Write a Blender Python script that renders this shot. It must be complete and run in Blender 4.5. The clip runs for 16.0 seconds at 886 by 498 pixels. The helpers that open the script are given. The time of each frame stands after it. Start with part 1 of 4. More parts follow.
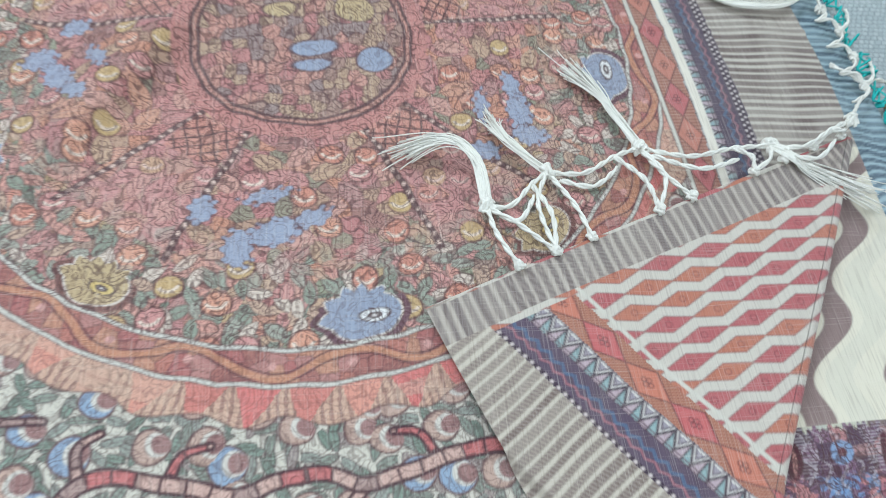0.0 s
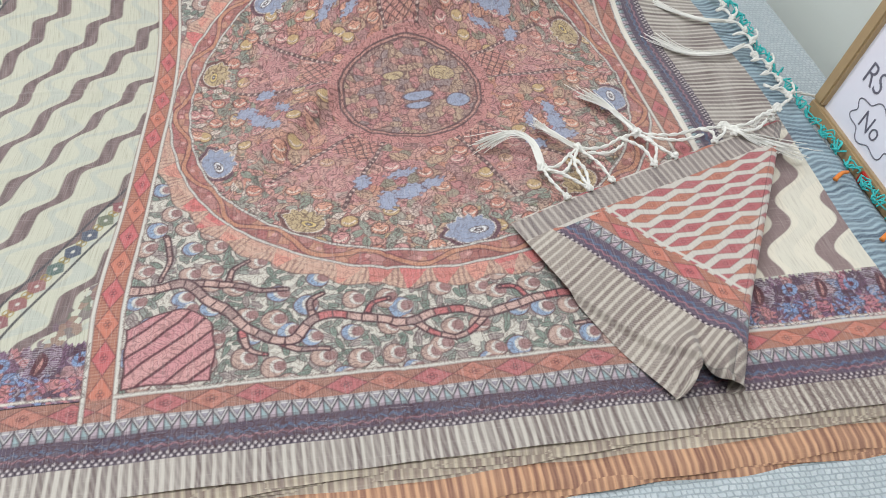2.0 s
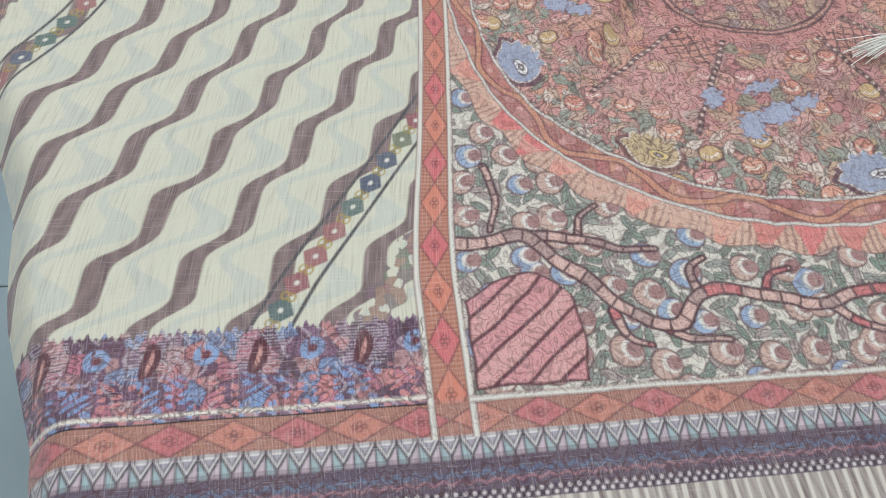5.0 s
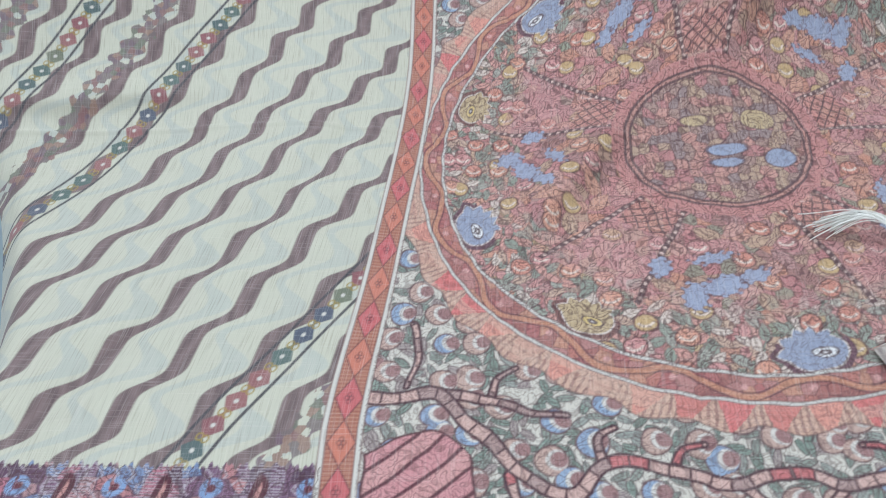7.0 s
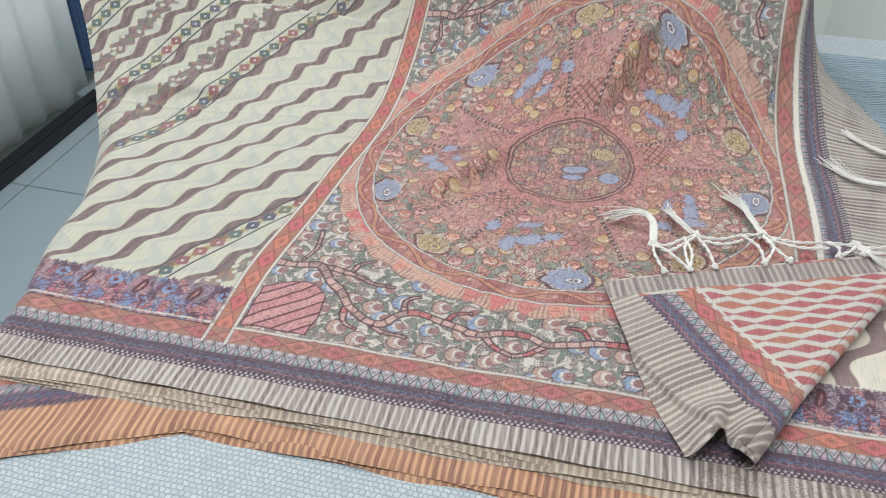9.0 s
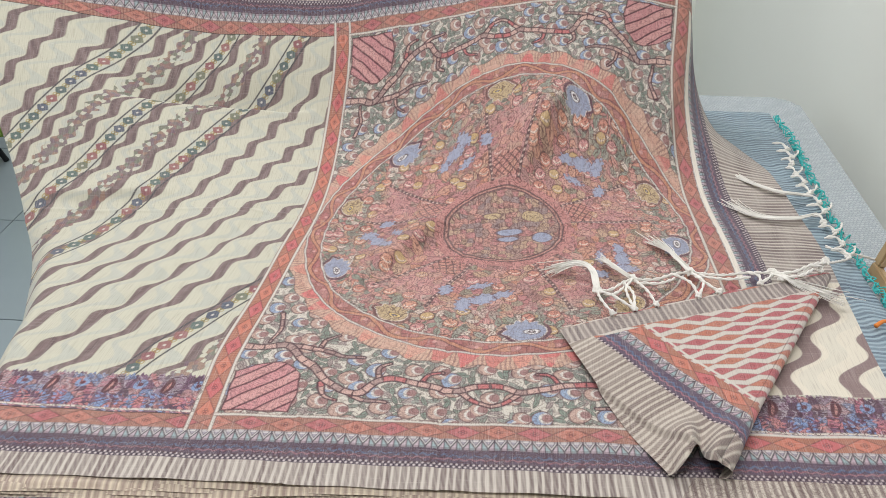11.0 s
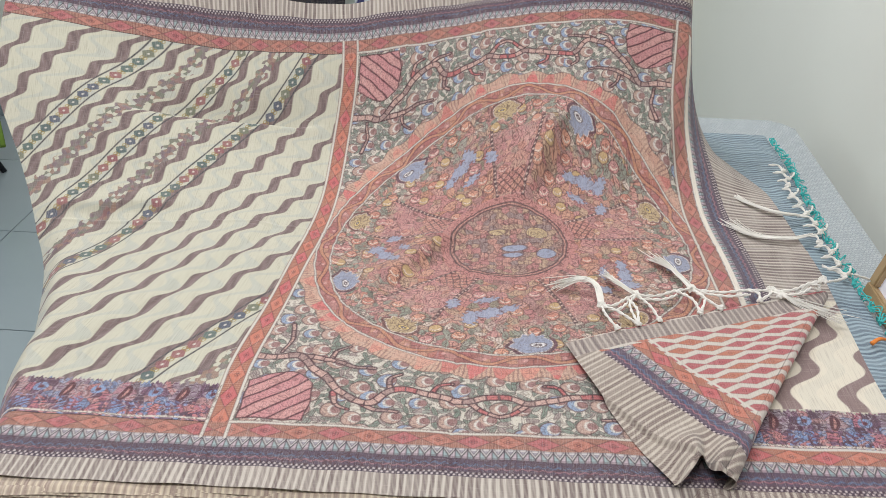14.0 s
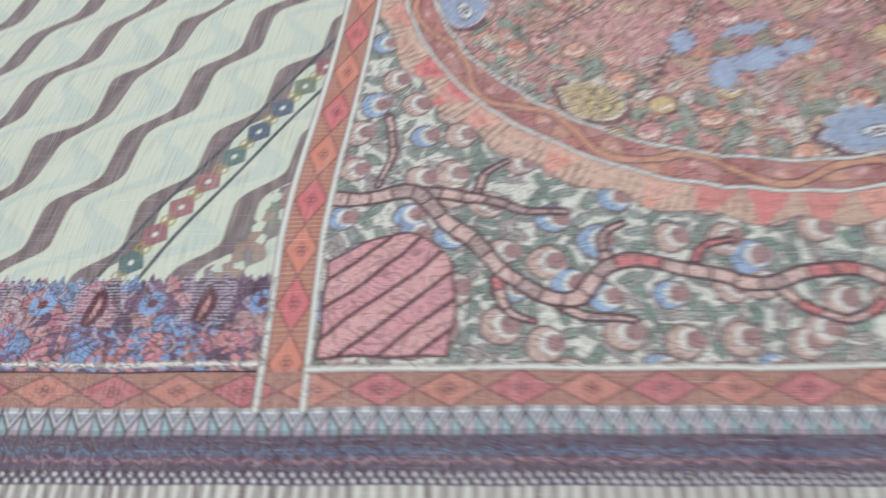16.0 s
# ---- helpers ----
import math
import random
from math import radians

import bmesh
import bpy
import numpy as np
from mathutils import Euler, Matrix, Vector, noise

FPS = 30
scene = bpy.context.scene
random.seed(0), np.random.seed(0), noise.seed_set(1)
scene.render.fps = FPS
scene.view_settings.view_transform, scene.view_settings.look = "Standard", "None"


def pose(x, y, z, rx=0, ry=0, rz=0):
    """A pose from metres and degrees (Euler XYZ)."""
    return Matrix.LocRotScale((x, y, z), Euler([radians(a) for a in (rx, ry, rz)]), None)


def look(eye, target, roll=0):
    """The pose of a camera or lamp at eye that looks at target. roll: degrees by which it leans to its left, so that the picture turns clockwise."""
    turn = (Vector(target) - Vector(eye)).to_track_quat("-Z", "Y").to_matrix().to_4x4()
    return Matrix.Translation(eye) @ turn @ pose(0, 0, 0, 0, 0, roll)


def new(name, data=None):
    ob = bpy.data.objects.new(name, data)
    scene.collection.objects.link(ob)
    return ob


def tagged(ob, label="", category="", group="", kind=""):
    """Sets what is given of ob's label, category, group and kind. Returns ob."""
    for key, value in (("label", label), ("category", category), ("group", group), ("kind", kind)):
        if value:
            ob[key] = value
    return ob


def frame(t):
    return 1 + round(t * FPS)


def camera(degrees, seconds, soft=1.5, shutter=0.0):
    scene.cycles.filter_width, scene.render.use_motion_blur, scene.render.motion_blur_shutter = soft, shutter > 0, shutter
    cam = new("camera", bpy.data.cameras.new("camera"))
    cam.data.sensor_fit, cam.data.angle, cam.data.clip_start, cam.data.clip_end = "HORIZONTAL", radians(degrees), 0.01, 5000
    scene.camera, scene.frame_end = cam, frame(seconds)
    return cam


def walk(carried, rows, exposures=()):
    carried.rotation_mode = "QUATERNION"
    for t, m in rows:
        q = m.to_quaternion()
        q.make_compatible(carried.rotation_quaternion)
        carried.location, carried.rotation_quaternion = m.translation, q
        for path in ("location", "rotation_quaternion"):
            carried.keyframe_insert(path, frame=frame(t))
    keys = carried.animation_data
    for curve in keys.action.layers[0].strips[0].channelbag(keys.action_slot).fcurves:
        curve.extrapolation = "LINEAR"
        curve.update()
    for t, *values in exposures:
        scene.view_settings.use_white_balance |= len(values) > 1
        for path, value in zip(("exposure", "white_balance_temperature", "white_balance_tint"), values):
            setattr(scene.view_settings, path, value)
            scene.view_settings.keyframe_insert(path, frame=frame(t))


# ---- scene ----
cam = camera(53.7, 16.0, soft=0.45, shutter=0.3)
PATH = [
    (0, (0.317, -0.109, 1.343), (0.661, 0.944, -0.322), 14.4),
    (0.5, (0.281, -0.279, 1.416), (0.586, 0.985, -0.104), 10.4),
    (1, (0.259, -0.426, 1.452), (0.525, 0.92, -0.003), 7.9),
    (1.5, (0.238, -0.482, 1.48), (0.511, 0.909, 0.069), 6.2),
    (2, (0.192, -0.516, 1.472), (0.477, 0.872, 0.061), 4.8),
    (2.5, (0.174, -0.488, 1.43), (0.452, 0.801, -0.074), 5.1),
    (3, (0.18, -0.45, 1.417), (0.431, 0.803, -0.121), 7.3),
    (3.5, (0.203, -0.412, 1.395), (0.399, 0.838, -0.154), 6.3),
    (4, (0.128, -0.367, 1.383), (0.332, 0.862, -0.182), 8.1),
    (4.5, (0.012, -0.322, 1.359), (0.227, 0.845, -0.251), 8.0),
    (5, (-0.086, -0.26, 1.341), (0.13, 0.866, -0.298), 7.3),
    (7.5, (0.187, -0.293, 1.409), (-0.0, 0.955, 0.197), -2.7),
    (8, (0.286, -0.451, 1.449), (0.032, 0.815, 0.268), -2.3),
    (8.5, (0.369, -0.588, 1.478), (0.067, 0.736, 0.374), -0.5),
    (9, (0.434, -0.686, 1.491), (0.081, 0.659, 0.428), 0.5),
    (9.5, (0.457, -0.728, 1.514), (0.245, 0.724, 0.56), -0.6),
    (10, (0.408, -0.746, 1.501), (0.254, 0.728, 0.569), -1.1),
    (12.5, (0.322, -0.788, 1.499), (0.214, 0.716, 0.611), 1.0),
    (13, (0.32, -0.791, 1.507), (0.21, 0.707, 0.61), 0.9),
    (13.5, (0.321, -0.795, 1.504), (0.207, 0.709, 0.617), 0.7),
    (14, (0.313, -0.799, 1.51), (0.204, 0.707, 0.625), 1.1),
    (14.5, (0.304, -0.791, 1.508), (0.189, 0.714, 0.623), 1.0),
    (15, (0.261, -0.735, 1.481), (0.155, 0.757, 0.572), 0.2),
    (15.5, (0.274, -0.493, 1.395), (0.095, 0.808, 0.239), -4.4),
    (16, (0.129, -0.242, 1.258), (-0.029, 0.748, -0.176), -7.0),
]
walk(cam, [(t, look(eye, target, roll)) for t, eye, target, roll in PATH],
     exposures=((0.0, 0.03, 5900, 2), (1.0, 0.03, 6000, 4), (1.5, 0.03, 6350, 8), (2.5, 0.02, 6450, 10), (4.0, -0.02, 6400, 9), (5.0, -0.06, 6300, 9),
                (7.5, -0.06, 5800, 8), (8.0, -0.01, 5880, 9), (8.5, 0.01, 6050, 9), (9.3, 0.06, 6600, 11.5), (12.5, 0.05, 6800, 13.5), (15.0, 0.05, 6750, 13),
                (15.5, 0.04, 6550, 11), (16.0, -0.03, 5980, 6)))

# ---- world and light: a closed room lit by ceiling panels ----
world = bpy.data.worlds.new("room_world")
scene.world = world
world.use_nodes = True
world.node_tree.nodes["Background"].inputs[0].default_value = (0.75, 0.8, 0.85, 1)
world.node_tree.nodes["Background"].inputs[1].default_value = 0.05


def area_lamp(name, place, target, sx, sy, watts, colour):
    data = bpy.data.lights.new(name, "AREA")
    data.shape, data.size, data.size_y, data.energy, data.color = "RECTANGLE", sx, sy, watts, colour
    ob = new(name, data)
    ob.matrix_world = look(place, target)
    return ob


area_lamp("ceiling_light", (-0.35, 1.5, 2.86), (-0.35, 1.5, 0), 1.2, 0.6, 38, (0.88, 0.92, 1.0))
area_lamp("ceiling_light", (-0.1, -0.65, 2.86), (-0.1, -0.65, 0), 1.2, 0.6, 35, (0.88, 0.92, 1.0))

# ---- materials ----
def lin(r, g, b):
    """sRGB 0..255 to linear."""
    return np.array([c / 12.92 if c <= 0.04045 else ((c + 0.055) / 1.055) ** 2.4 for c in (r / 255, g / 255, b / 255)])


def nodes_of(name):
    m = bpy.data.materials.new(name)
    m.use_nodes = True
    nt = m.node_tree
    return m, nt, nt.nodes, nt.links, nt.nodes["Principled BSDF"]


def plain(name, rgb, rough=0.7, spread=0.12, scale=14.0, bump=0.05, bscale=180.0, metal=0.0):
    m, nt, n, l, p = nodes_of(name)
    tc = n.new("ShaderNodeTexCoord")
    noise_a = n.new("ShaderNodeTexNoise")
    noise_a.inputs["Scale"].default_value, noise_a.inputs["Detail"].default_value = scale, 5
    ramp = n.new("ShaderNodeMixRGB")
    c = lin(*rgb)
    ramp.inputs[1].default_value = (*(c * (1 - spread)), 1)
    ramp.inputs[2].default_value = (*np.minimum(c * (1 + spread), 1), 1)
    l.new(tc.outputs["Object"], noise_a.inputs["Vector"])
    l.new(noise_a.outputs["Fac"], ramp.inputs[0])
    l.new(ramp.outputs[0], p.inputs["Base Color"])
    p.inputs["Roughness"].default_value, p.inputs["Metallic"].default_value = rough, metal
    fine = n.new("ShaderNodeTexNoise")
    fine.inputs["Scale"].default_value, fine.inputs["Detail"].default_value = bscale, 3
    b = n.new("ShaderNodeBump")
    b.inputs["Strength"].default_value, b.inputs["Distance"].default_value = bump, 0.004
    l.new(tc.outputs["Object"], fine.inputs["Vector"])
    l.new(fine.outputs["Fac"], b.inputs["Height"])
    l.new(b.outputs[0], p.inputs["Normal"])
    return m


def cloth_material(name, streak=(226, 216, 205), amount=0.24):
    """Printed slub cotton: the print's colour, crossed by pale and dark threads along warp and weft."""
    m, nt, n, l, p = nodes_of(name)
    col = n.new("ShaderNodeVertexColor")
    col.layer_name = "print"
    uv = n.new("ShaderNodeUVMap")
    uv.uv_map = "cloth"

    def threads(sx, sy, lo, hi):
        mp = n.new("ShaderNodeMapping")
        mp.inputs["Scale"].default_value = (sx, sy, 1)
        nz = n.new("ShaderNodeTexNoise")
        nz.inputs["Scale"].default_value, nz.inputs["Detail"].default_value = 1.0, 3
        mr = n.new("ShaderNodeMapRange")
        mr.inputs[1].default_value, mr.inputs[2].default_value = lo, hi
        l.new(uv.outputs[0], mp.inputs[0])
        l.new(mp.outputs[0], nz.inputs["Vector"])
        l.new(nz.outputs["Fac"], mr.inputs[0])
        return mr.outputs[0]

    warp = threads(900, 22, 0.52, 0.78)
    weft = threads(18, 800, 0.55, 0.8)
    mx = n.new("ShaderNodeMath")
    mx.operation = "MAXIMUM"
    l.new(warp, mx.inputs[0])
    l.new(weft, mx.inputs[1])
    am = n.new("ShaderNodeMath")
    am.operation = "MULTIPLY"
    am.inputs[1].default_value = amount
    l.new(mx.outputs[0], am.inputs[0])
    mix = n.new("ShaderNodeMixRGB")
    mix.inputs[2].default_value = (*lin(*streak), 1)
    l.new(am.outputs[0], mix.inputs[0])
    l.new(col.outputs[0], mix.inputs[1])
    # drawn line-work where the print asks for it
    prev = mix.outputs[0]
    for size, rings, width, strength in ((62, 7.0, 0.13, 0.88), (150, 5.0, 0.13, 0.55)):
        nz = n.new("ShaderNodeTexNoise")
        nz.inputs["Scale"].default_value, nz.inputs["Detail"].default_value, nz.inputs["Distortion"].default_value = size, 1.5, 0.6
        l.new(uv.outputs[0], nz.inputs["Vector"])
        times = n.new("ShaderNodeMath")
        times.operation = "MULTIPLY"
        times.inputs[1].default_value = rings
        l.new(nz.outputs["Fac"], times.inputs[0])
        ping = n.new("ShaderNodeMath")
        ping.operation = "PINGPONG"
        ping.inputs[1].default_value = 0.5
        l.new(times.outputs[0], ping.inputs[0])
        mr = n.new("ShaderNodeMapRange")
        mr.inputs[1].default_value, mr.inputs[2].default_value, mr.inputs[3].default_value, mr.inputs[4].default_value = width * 0.6, width * 1.5, strength, 0.0
        l.new(ping.outputs[0], mr.inputs[0])
        am2 = n.new("ShaderNodeMath")
        am2.operation = "MULTIPLY"
        l.new(mr.outputs[0], am2.inputs[0])
        l.new(col.outputs["Alpha"], am2.inputs[1])
        lm = n.new("ShaderNodeMixRGB")
        lm.inputs[2].default_value = (*lin(72, 46, 50), 1)
        l.new(am2.outputs[0], lm.inputs[0])
        l.new(prev, lm.inputs[1])
        prev = lm.outputs[0]
    dark = threads(700, 30, 0.5, 0.3)
    dm = n.new("ShaderNodeMath")
    dm.operation = "MULTIPLY"
    dm.inputs[1].default_value = 0.42
    l.new(dark, dm.inputs[0])
    mul = n.new("ShaderNodeMixRGB")
    mul.blend_type = "MULTIPLY"
    mul.inputs[2].default_value = (0.55, 0.5, 0.5, 1)
    l.new(dm.outputs[0], mul.inputs[0])
    l.new(prev, mul.inputs[1])
    wash = n.new("ShaderNodeTexNoise")
    wash.inputs["Scale"].default_value, wash.inputs["Detail"].default_value = 28, 4
    l.new(uv.outputs[0], wash.inputs["Vector"])
    wr = n.new("ShaderNodeMapRange")
    wr.inputs[1].default_value, wr.inputs[2].default_value, wr.inputs[3].default_value, wr.inputs[4].default_value = 0.3, 0.7, 0.0, 0.07
    l.new(wash.outputs["Fac"], wr.inputs[0])
    fade = n.new("ShaderNodeMixRGB")
    fade.inputs[2].default_value = (*lin(178, 160, 150), 1)
    l.new(wr.outputs[0], fade.inputs[0])
    l.new(mul.outputs[0], fade.inputs[1])
    l.new(fade.outputs[0], p.inputs["Base Color"])
    p.inputs["Roughness"].default_value = 0.85
    p.inputs["Specular IOR Level"].default_value = 0.2
    p.inputs["Sheen Weight"].default_value = 0.15
    add = n.new("ShaderNodeMath")
    l.new(warp, add.inputs[0])
    l.new(weft, add.inputs[1])
    b = n.new("ShaderNodeBump")
    b.inputs["Strength"].default_value, b.inputs["Distance"].default_value = 0.25, 0.0006
    l.new(add.outputs[0], b.inputs["Height"])
    l.new(b.outputs[0], p.inputs["Normal"])
    return m


M_CLOTH = cloth_material("printed_cotton")
M_ORANGE = cloth_material("orange_cotton", (225, 180, 140), 0.2)
M_BLUE = cloth_material("blue_cotton", (190, 205, 210), 0.25)
M_WALL = plain("grey_green_paint", (230, 232, 222), 0.6, 0.025, 2.0, 0.04, 250)
M_CEIL = plain("ceiling_paint", (225, 225, 220), 0.8, 0.03, 3)
M_TILE = plain("grey_floor_tile", (150, 163, 166), 0.28, 0.06, 5, 0.01, 60)
M_GROUT = plain("tile_grout", (95, 102, 104), 0.9)


def ribbed_cover():
    """White cotton woven in rows of short thick ribs."""
    m, nt, n, l, p = nodes_of("white_ribbed_cotton")
    tc = n.new("ShaderNodeTexCoord")
    wob = n.new("ShaderNodeTexNoise")
    wob.inputs["Scale"].default_value, wob.inputs["Detail"].default_value = 34, 3
    l.new(tc.outputs["Object"], wob.inputs["Vector"])
    sub = n.new("ShaderNodeVectorMath")
    sub.operation = "MULTIPLY_ADD"
    sub.inputs[1].default_value, sub.inputs[2].default_value = (0.016, 0.005, 0.0), (-0.008, -0.0025, 0.0)
    l.new(wob.outputs["Color"], sub.inputs[0])
    add = n.new("ShaderNodeVectorMath")
    l.new(tc.outputs["Object"], add.inputs[0])
    l.new(sub.outputs[0], add.inputs[1])
    brick = n.new("ShaderNodeTexBrick")
    brick.inputs["Scale"].default_value = 1.0
    brick.inputs["Brick Width"].default_value, brick.inputs["Row Height"].default_value = 0.0065, 0.0062
    brick.inputs["Mortar Size"].default_value, brick.inputs["Mortar Smooth"].default_value = 0.0011, 0.8
    brick.inputs["Color1"].default_value, brick.inputs["Color2"].default_value = (*lin(206, 212, 212), 1), (*lin(190, 198, 200), 1)
    brick.inputs["Mortar"].default_value = (*lin(172, 181, 183), 1)
    l.new(add.outputs[0], brick.inputs["Vector"])
    fine = n.new("ShaderNodeTexNoise")
    fine.inputs["Scale"].default_value, fine.inputs["Detail"].default_value = 420, 3
    l.new(tc.outputs["Object"], fine.inputs["Vector"])
    mul = n.new("ShaderNodeMixRGB")
    mul.blend_type, mul.inputs[0].default_value = "MULTIPLY", 0.35
    l.new(brick.outputs["Color"], mul.inputs[1])
    l.new(fine.outputs["Fac"], mul.inputs[2])
    l.new(mul.outputs[0], p.inputs["Base Color"])
    p.inputs["Roughness"].default_value = 0.9
    b = n.new("ShaderNodeBump")
    b.inputs["Strength"].default_value, b.inputs["Distance"].default_value = 0.55, 0.002
    b.invert = True
    l.new(brick.outputs["Fac"], b.inputs["Height"])
    l.new(b.outputs[0], p.inputs["Normal"])
    return m


M_MAT = ribbed_cover()
M_WOOD = plain("table_wood", (120, 90, 62), 0.5, 0.25, 9)
M_FRAME = plain("pale_wood_frame", (168, 142, 105), 0.5, 0.2, 25, 0.1, 120)
M_BOARD = plain("white_board", (232, 230, 238), 0.25, 0.02, 4, 0.0)
M_INK = plain("marker_ink", (104, 102, 114), 0.6, 0.1)
M_RED = plain("red_plastic", (190, 50, 40), 0.4, 0.05)
M_THREAD = plain("cream_thread", (234, 230, 220), 0.9, 0.1, 60, 0.4, 900)
M_TEAL = plain("teal_thread", (70, 190, 185), 0.9, 0.2, 60, 0.4, 900)
M_CLIP = plain("orange_plastic", (226, 130, 50), 0.5, 0.1)
M_CURTAIN = plain("pale_grey_curtain", (228, 230, 228), 0.85, 0.05, 12, 0.1, 300)
M_BLACK = plain("black_metal", (28, 29, 32), 0.45, 0.15)
M_GREEN = plain("green_fabric", (120, 150, 60), 0.9, 0.2, 20, 0.3, 400)
M_NAVY = plain("blue_fabric", (62, 84, 118), 0.9, 0.25, 30, 0.3, 400)
M_SKIRT = plain("grey_skirting", (140, 152, 156), 0.5, 0.05)

# ---- mesh helpers ----
def mesh_object(name, verts, faces, material, parent=None, smooth=True):
    me = bpy.data.meshes.new(name)
    me.from_pydata([tuple(v) for v in verts], [], [tuple(f) for f in faces])
    me.materials.append(material)
    if smooth:
        me.polygons.foreach_set("use_smooth", [True] * len(me.polygons))
    ob = new(name, me)
    if parent:
        ob.parent = parent
    return ob


def part(name, bm, material, parent=None, label=""):
    me = bpy.data.meshes.new(name)
    bm.to_mesh(me)
    bm.free()
    me.materials.append(material)
    ob = new(name, me)
    if parent:
        ob.parent = parent
    return tagged(ob, label)


def box(sx, sy, sz, m=Matrix(), bevel=0.004):
    bm = bmesh.new()
    bmesh.ops.create_cube(bm, size=1, matrix=m @ Matrix.Diagonal((sx, sy, sz, 1)))
    if bevel:
        bmesh.ops.bevel(bm, geom=bm.edges[:], offset=bevel, segments=2, affect="EDGES")
    return bm


def empty(name, m=Matrix()):
    ob = new(name)
    ob.matrix_world = m
    return ob


def sheet(name, P, UV, RGB, material, parent=None, lines=None):
    """A grid of places P[i, j] with cloth coordinates and print colours, as one mesh."""
    r, c = P.shape[:2]
    me = bpy.data.meshes.new(name)
    idx = np.arange(r * c, dtype=np.int32).reshape(r, c)
    quads = np.stack([idx[:-1, :-1], idx[:-1, 1:], idx[1:, 1:], idx[1:, :-1]], -1).reshape(-1, 4)
    n = len(quads)
    me.vertices.add(r * c)
    me.vertices.foreach_set("co", P.reshape(-1).astype(np.float32))
    me.loops.add(n * 4)
    me.loops.foreach_set("vertex_index", quads.reshape(-1))
    me.polygons.add(n)
    me.polygons.foreach_set("loop_start", np.arange(0, n * 4, 4, dtype=np.int32))
    me.polygons.foreach_set("use_smooth", np.ones(n, dtype=bool))
    me.update(calc_edges=True)
    at = me.color_attributes.new("print", "FLOAT_COLOR", "POINT")
    at.data.foreach_set("color", np.concatenate([RGB.reshape(-1, 3), np.zeros((r * c, 1)) if lines is None else lines.reshape(-1, 1)], 1).reshape(-1).astype(np.float32))
    lay = me.uv_layers.new(name="cloth")
    lay.data.foreach_set("uv", UV.reshape(-1, 2)[quads.reshape(-1)].reshape(-1).astype(np.float32))
    me.materials.append(material)
    ob = new(name, me)
    if parent:
        ob.parent = parent
    return ob


def tube(points, r0, r1=None, sides=6):
    """Verts and faces of a round thread along points, from radius r0 to r1."""
    r1 = r0 if r1 is None else r1
    pts = [Vector(p) for p in points]
    verts, faces = [], []
    for i, p in enumerate(pts):
        d = (pts[min(i + 1, len(pts) - 1)] - pts[max(i - 1, 0)]).normalized()
        a = d.cross(Vector((0, 0, 1)))
        a = a.normalized() if a.length > 1e-4 else Vector((1, 0, 0))
        b = d.cross(a)
        r = r0 + (r1 - r0) * i / max(1, len(pts) - 1)
        for k in range(sides):
            w = 2 * math.pi * k / sides
            verts.append(p + (a * math.cos(w) + b * math.sin(w)) * r)
    for i in range(len(pts) - 1):
        for k in range(sides):
            k2 = (k + 1) % sides
            faces.append((i * sides + k, i * sides + k2, (i + 1) * sides + k2, (i + 1) * sides + k))
    faces.append(tuple(range(sides - 1, -1, -1)))
    faces.append(tuple((len(pts) - 1) * sides + k for k in range(sides)))
    return verts, faces


def join(pieces):
    verts, faces = [], []
    for v, f in pieces:
        o = len(verts)
        verts += v
        faces += [tuple(i + o for i in q) for q in f]
    return verts, faces


def bent(points, steps=8):
    """A smooth line through points."""
    pts = [Vector(p) for p in points]
    out = []
    for i in range(len(pts) - 1):
        p0, p1, p2, p3 = pts[max(i - 1, 0)], pts[i], pts[i + 1], pts[min(i + 2, len(pts) - 1)]
        for s in range(steps):
            t = s / steps
            out.append(0.5 * (2 * p1 + (p2 - p0) * t + (2 * p0 - 5 * p1 + 4 * p2 - p3) * t * t + (3 * p1 - p0 - 3 * p2 + p3) * t ** 3))
    return out + [pts[-1]]


# ---- the print, as functions of cloth coordinates in metres ----
CREAM, BROWN, ORANGE, RED, PURPLE = lin(188, 185, 165), lin(120, 102, 100), lin(188, 116, 96), lin(184, 98, 98), lin(88, 74, 90)
BLUE, YELLOW, GREEN, LINE, TAUPE = lin(134, 150, 174), lin(184, 160, 112), lin(120, 138, 120), lin(84, 48, 54), lin(138, 116, 108)
WHITE, ROSE = lin(198, 192, 180), lin(188, 120, 124)
WIDE, HIGH, BORDER = 0.655, 0.930, 0.109
MID = (0.333, 0.461)


def smooth(a, b, x):
    t = np.clip((x - a) / (b - a), 0, 1)
    return t * t * (3 - 2 * t)


def mixin(rgb, mask, colour):
    m = np.clip(mask, 0, 1)[..., None]
    return rgb * (1 - m) + colour * m


def soft(d, w=0.0007):
    """1 where d < 0, with a soft edge."""
    return np.clip(0.5 - d / (2 * w), 0, 1)


def rnd(i, j, k=0):
    h = np.sin(i * 127.1 + j * 311.7 + k * 74.7) * 43758.5453
    return h - np.floor(h)


